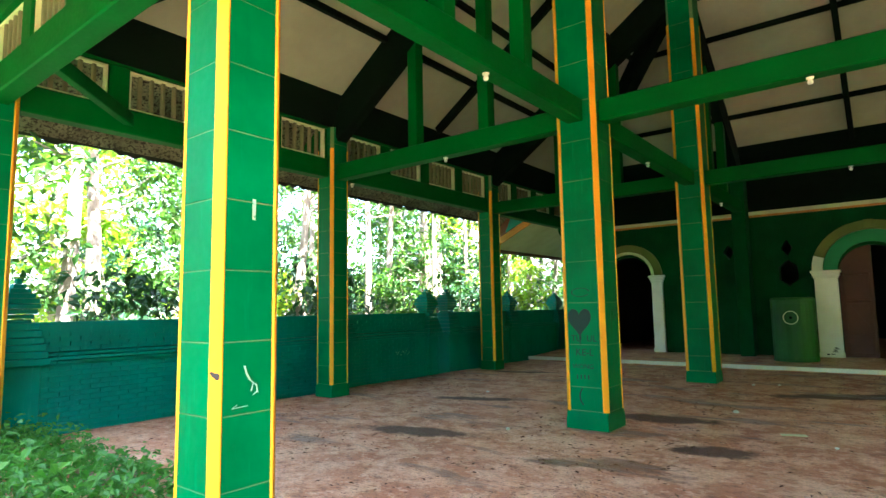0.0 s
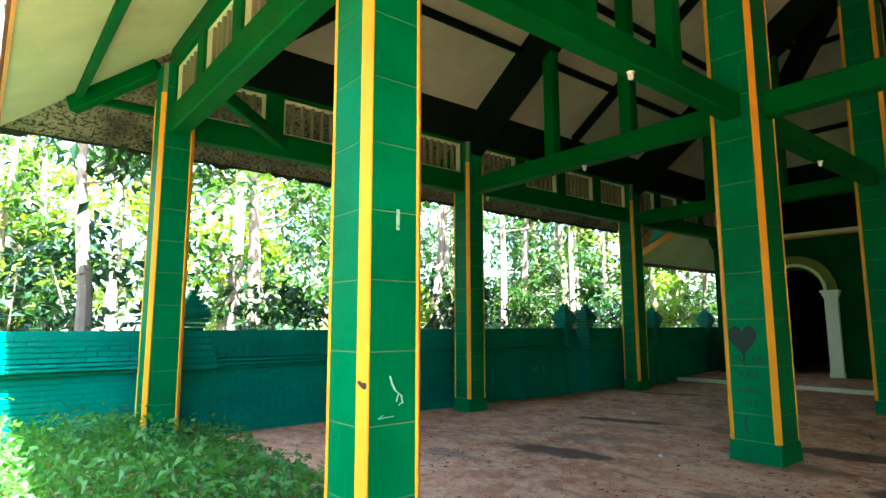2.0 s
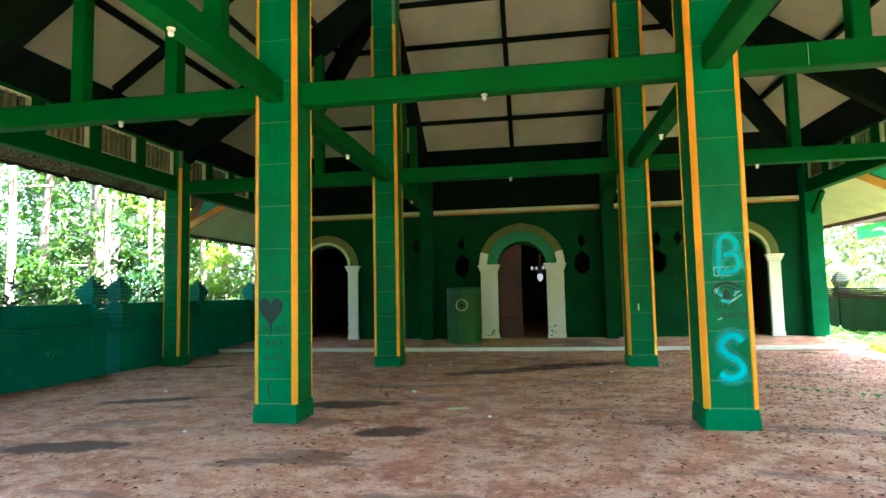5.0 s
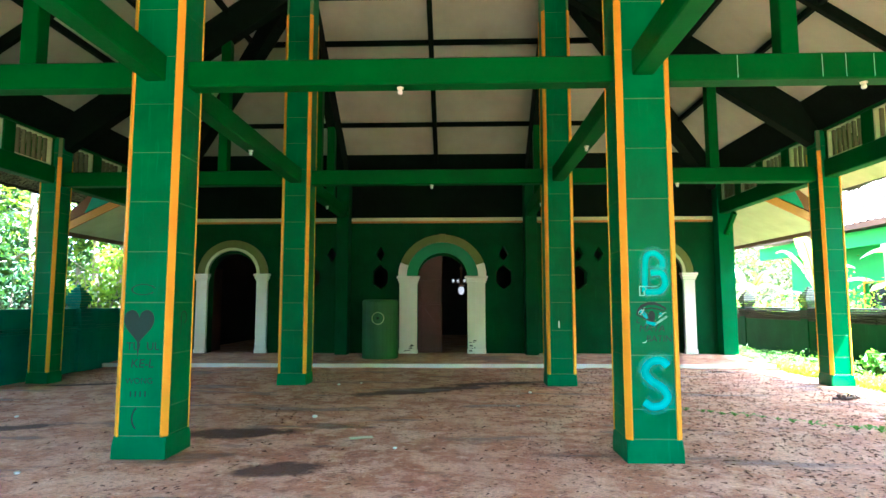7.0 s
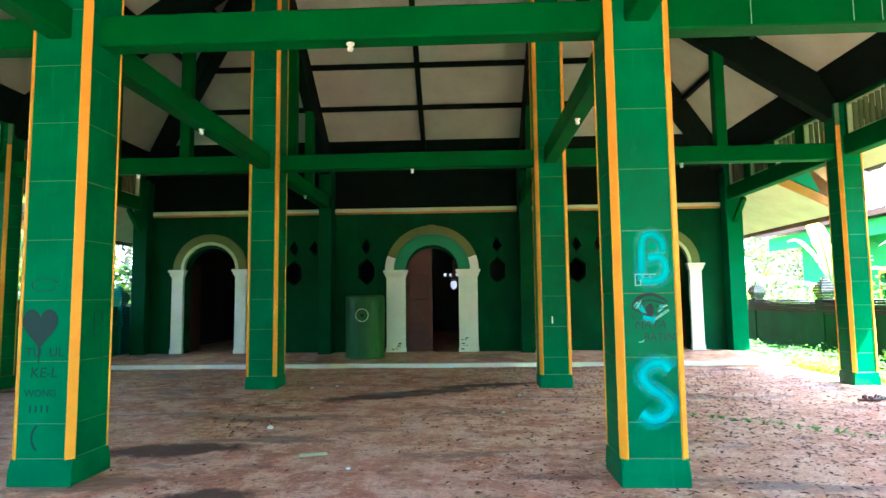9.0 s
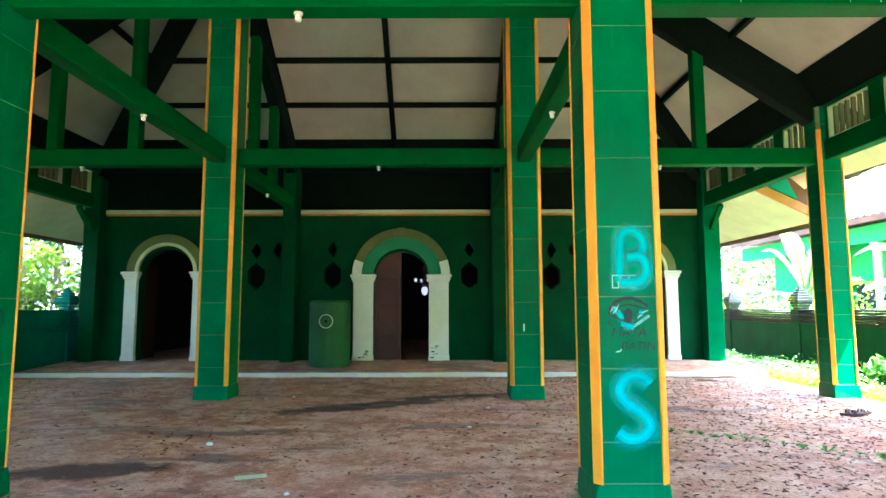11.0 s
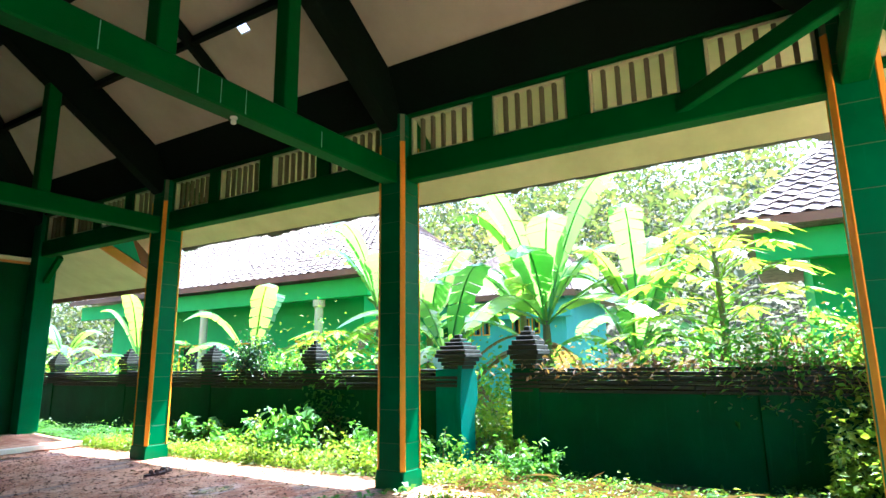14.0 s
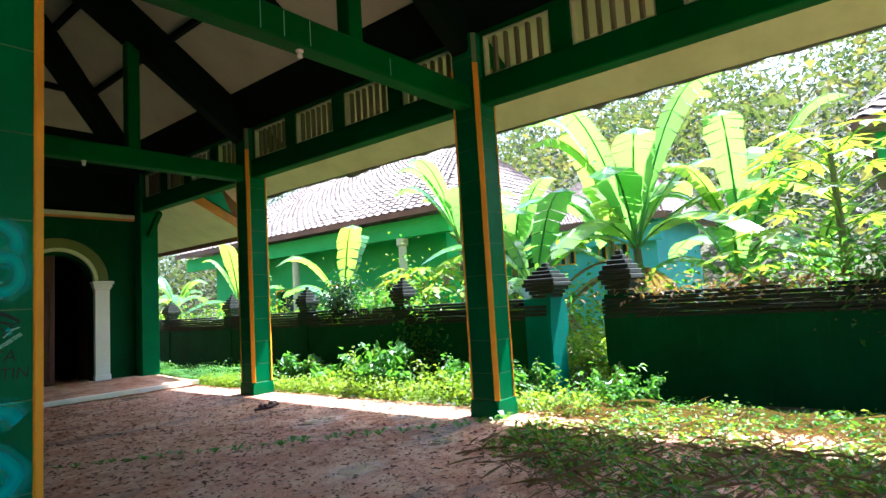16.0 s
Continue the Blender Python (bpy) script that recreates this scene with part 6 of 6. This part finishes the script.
# chalk scribbles on the garden wall
for y0_, z0_, n_ in ((4.75, 0.56, 6), (9.0, 0.5, 6)):
    for k in range(n_):
        bm = bmesh.new()
        bar(bm, (LX + 0.016, y0_ + 0.07 * k, z0_ - 0.05 * ((k * 7) % 3 - 1)), (LX + 0.016, y0_ + 0.07 * k + 0.06, z0_ + 0.05 * ((k * 5) % 3 - 0.5)), 0.003, 0.014, (1, 0, 0))
        part("chalk_stroke", bm, M_SCRATCH, left_wall, "pale chalk scribble")

# ---- things on the floor ----
def sandal(x, y, turn):
    s = thing("sandal", pose(x, y, 0.006, 0, 0, turn), "worn dark brown leather sandal lying on the floor", "sandal", "pair of sandals")
    bm = bmesh.new()
    o = [(0.045 * math.sin(a) * (1.0 if math.cos(a) > 0 else 0.82) , 0.13 * math.cos(a)) for a in np.linspace(0, 2 * math.pi, 22, endpoint=False)]
    lo = [bm.verts.new((p, q, 0)) for p, q in o]
    hi = [bm.verts.new((p, q, 0.022 + 0.012 * max(0, -q / 0.13))) for p, q in o]
    bm.faces.new(lo[::-1])
    bm.faces.new(hi)
    for k in range(len(o)):
        bm.faces.new((lo[k], lo[(k + 1) % len(o)], hi[(k + 1) % len(o)], hi[k]))
    part("sole", bm, M_SHOE, s)
    for yy, hh in ((0.045, 0.055), (-0.02, 0.05)):
        bm = bmesh.new()
        prev = None
        for a in np.linspace(0, math.pi, 9):
            c = Vector((0.046 * math.cos(a), yy, 0.015 + hh * math.sin(a)))
            cur = [bm.verts.new(c + Vector((0, dy, dz))) for dy, dz in ((-0.018, 0), (0.018, 0), (0.018, 0.005), (-0.018, 0.005))]
            if prev:
                for j in range(4):
                    bm.faces.new((prev[j], prev[(j + 1) % 4], cur[(j + 1) % 4], cur[j]))
            prev = cur
        part("strap", bm, M_SHOE, s)


sandal(5.52, 10.1, 70)
sandal(5.72, 10.18, 110)


def pebble(x, y, r, mat, label):
    bm = bmesh.new()
    bmesh.ops.create_icosphere(bm, subdivisions=2, radius=r)
    for v in bm.verts:
        v.co *= 1 + 0.3 * noise.noise(v.co * 30 + Vector((x, y, 0)))
        v.co.z = v.co.z * 0.55 + r * 0.5
    o = part("pebble", bm, mat)
    o.location = (x, y, 0.003)
    tagged(o, label, "pebble", "bits on the floor")


for x, y, r in ((-1.75, 8.6, 0.035), (-2.05, 11.4, 0.03), (-1.7, 11.6, 0.022), (2.35, 9.1, 0.03), (-3.6, 6.2, 0.025), (-0.6, 7.1, 0.02), (0.8, 9.4, 0.025), (-5.4, 8.5, 0.025), (1.1, 10.6, 0.03)):
    pebble(x, y, r, M_WHITE, "small pale pebble on the floor")
bm = bmesh.new()
box(bm, (-0.12, -0.045, 0.0), (0.12, 0.045, 0.006), 0.002)
o = part("cardboard_scrap", bm, M_CREAM)
o.matrix_basis = pose(-1.0, 7.55, 0.004, 0, 0, 20)
tagged(o, "flat pale scrap of card lying on the floor", "scrap")

# dry leaf litter in drifts, too many to count
n = 15000
P, S = [], []
while len(P) < n:
    x, y = rng.uniform(-7.4, 6.6), rng.uniform(1.8, 14.6)
    dens = 0.05 + 0.65 * max(0, min(1, (x - 0.2) / 3)) + 0.35 * max(0, noise.noise((x * 0.7, y * 0.7, 41)))
    if rng.random() < dens:
        P.append((x, y, 0.008))
        S.append(rng.uniform(0.02, 0.065))
me = leaf_mesh("leaf_litter", P, S, M_LITTER, 0.42, 0.97, 0.0)
tagged(new("leaf_litter", me), "dry brown leaf litter scattered over the floor", "litter", "", "stuff")


# ---- small plants in the floor crack, ferns ----
def star_plant(x, y, r):
    s = thing("seedling", (x, y, 0.004), "small star-shaped green seedling growing from a floor crack", "plant", "seedlings in the crack")
    k = int(rng.integers(5, 8))
    bm = bmesh.new()
    for j in range(k):
        a = 2 * math.pi * j / k + rng.uniform(-0.3, 0.3)
        d, q = Vector((math.cos(a), math.sin(a), 0)), Vector((-math.sin(a), math.cos(a), 0))
        L = r * rng.uniform(0.7, 1.2)
        b0 = bm.verts.new((0, 0, 0.01))
        l = bm.verts.new(d * L * 0.5 + q * L * 0.2 + Vector((0, 0, L * 0.5)))
        m = bm.verts.new(d * L * 0.5 - q * L * 0.2 + Vector((0, 0, L * 0.5)))
        t = bm.verts.new(d * L + Vector((0, 0, L * 0.42)))
        bm.faces.new((b0, m, t, l))
    part("leaf_rosette", bm, M_WEED, s)


n = 34
for k in range(n):
    u = k / (n - 1)
    x, y = 2.4 + 3.75 * u, 9.65 - 3.1 * u
    star_plant(x + rng.normal(0, 0.03), y + rng.normal(0, 0.04), (0.06 + 0.075 * u) * rng.uniform(0.7, 1.3))


def fern(x, y, r, n):
    f = thing("fern", (x, y, -0.05), "green fern with arching fronds beside the platform", "fern", "ferns by the platform")
    for j in range(n):
        a = 2 * math.pi * j / n + rng.uniform(-0.3, 0.3)
        d, q = Vector((math.cos(a), math.sin(a), 0)), Vector((-math.sin(a), math.cos(a), 0))
        L = r * rng.uniform(0.7, 1.2)
        bm = bmesh.new()
        for k in range(1, 13):
            t = k / 13
            c = d * L * t + Vector((0, 0, L * (1.1 * t - 0.85 * t * t)))
            w = L * 0.24 * math.sin(math.pi * (0.15 + 0.85 * t)) ** 0.8
            for sg in (-1, 1):
                e = c + q * sg * w + d * w * 0.5 - Vector((0, 0, 0.2 * w))
                m = c.lerp(e, 0.5)
                bm.faces.new([bm.verts.new(v) for v in (c, m + d * 0.018, e, m - d * 0.018)])
        part("frond", bm, M_WEED, f)


for x, y, r, k in ((6.95, 14.3, 0.55, 11), (7.3, 13.6, 0.5, 10), (7.1, 15.2, 0.6, 11), (7.6, 14.6, 0.5, 9), (7.2, 12.9, 0.4, 9), (7.5, 16.2, 0.6, 10)):
    fern(x, y, r * 1.35, k)
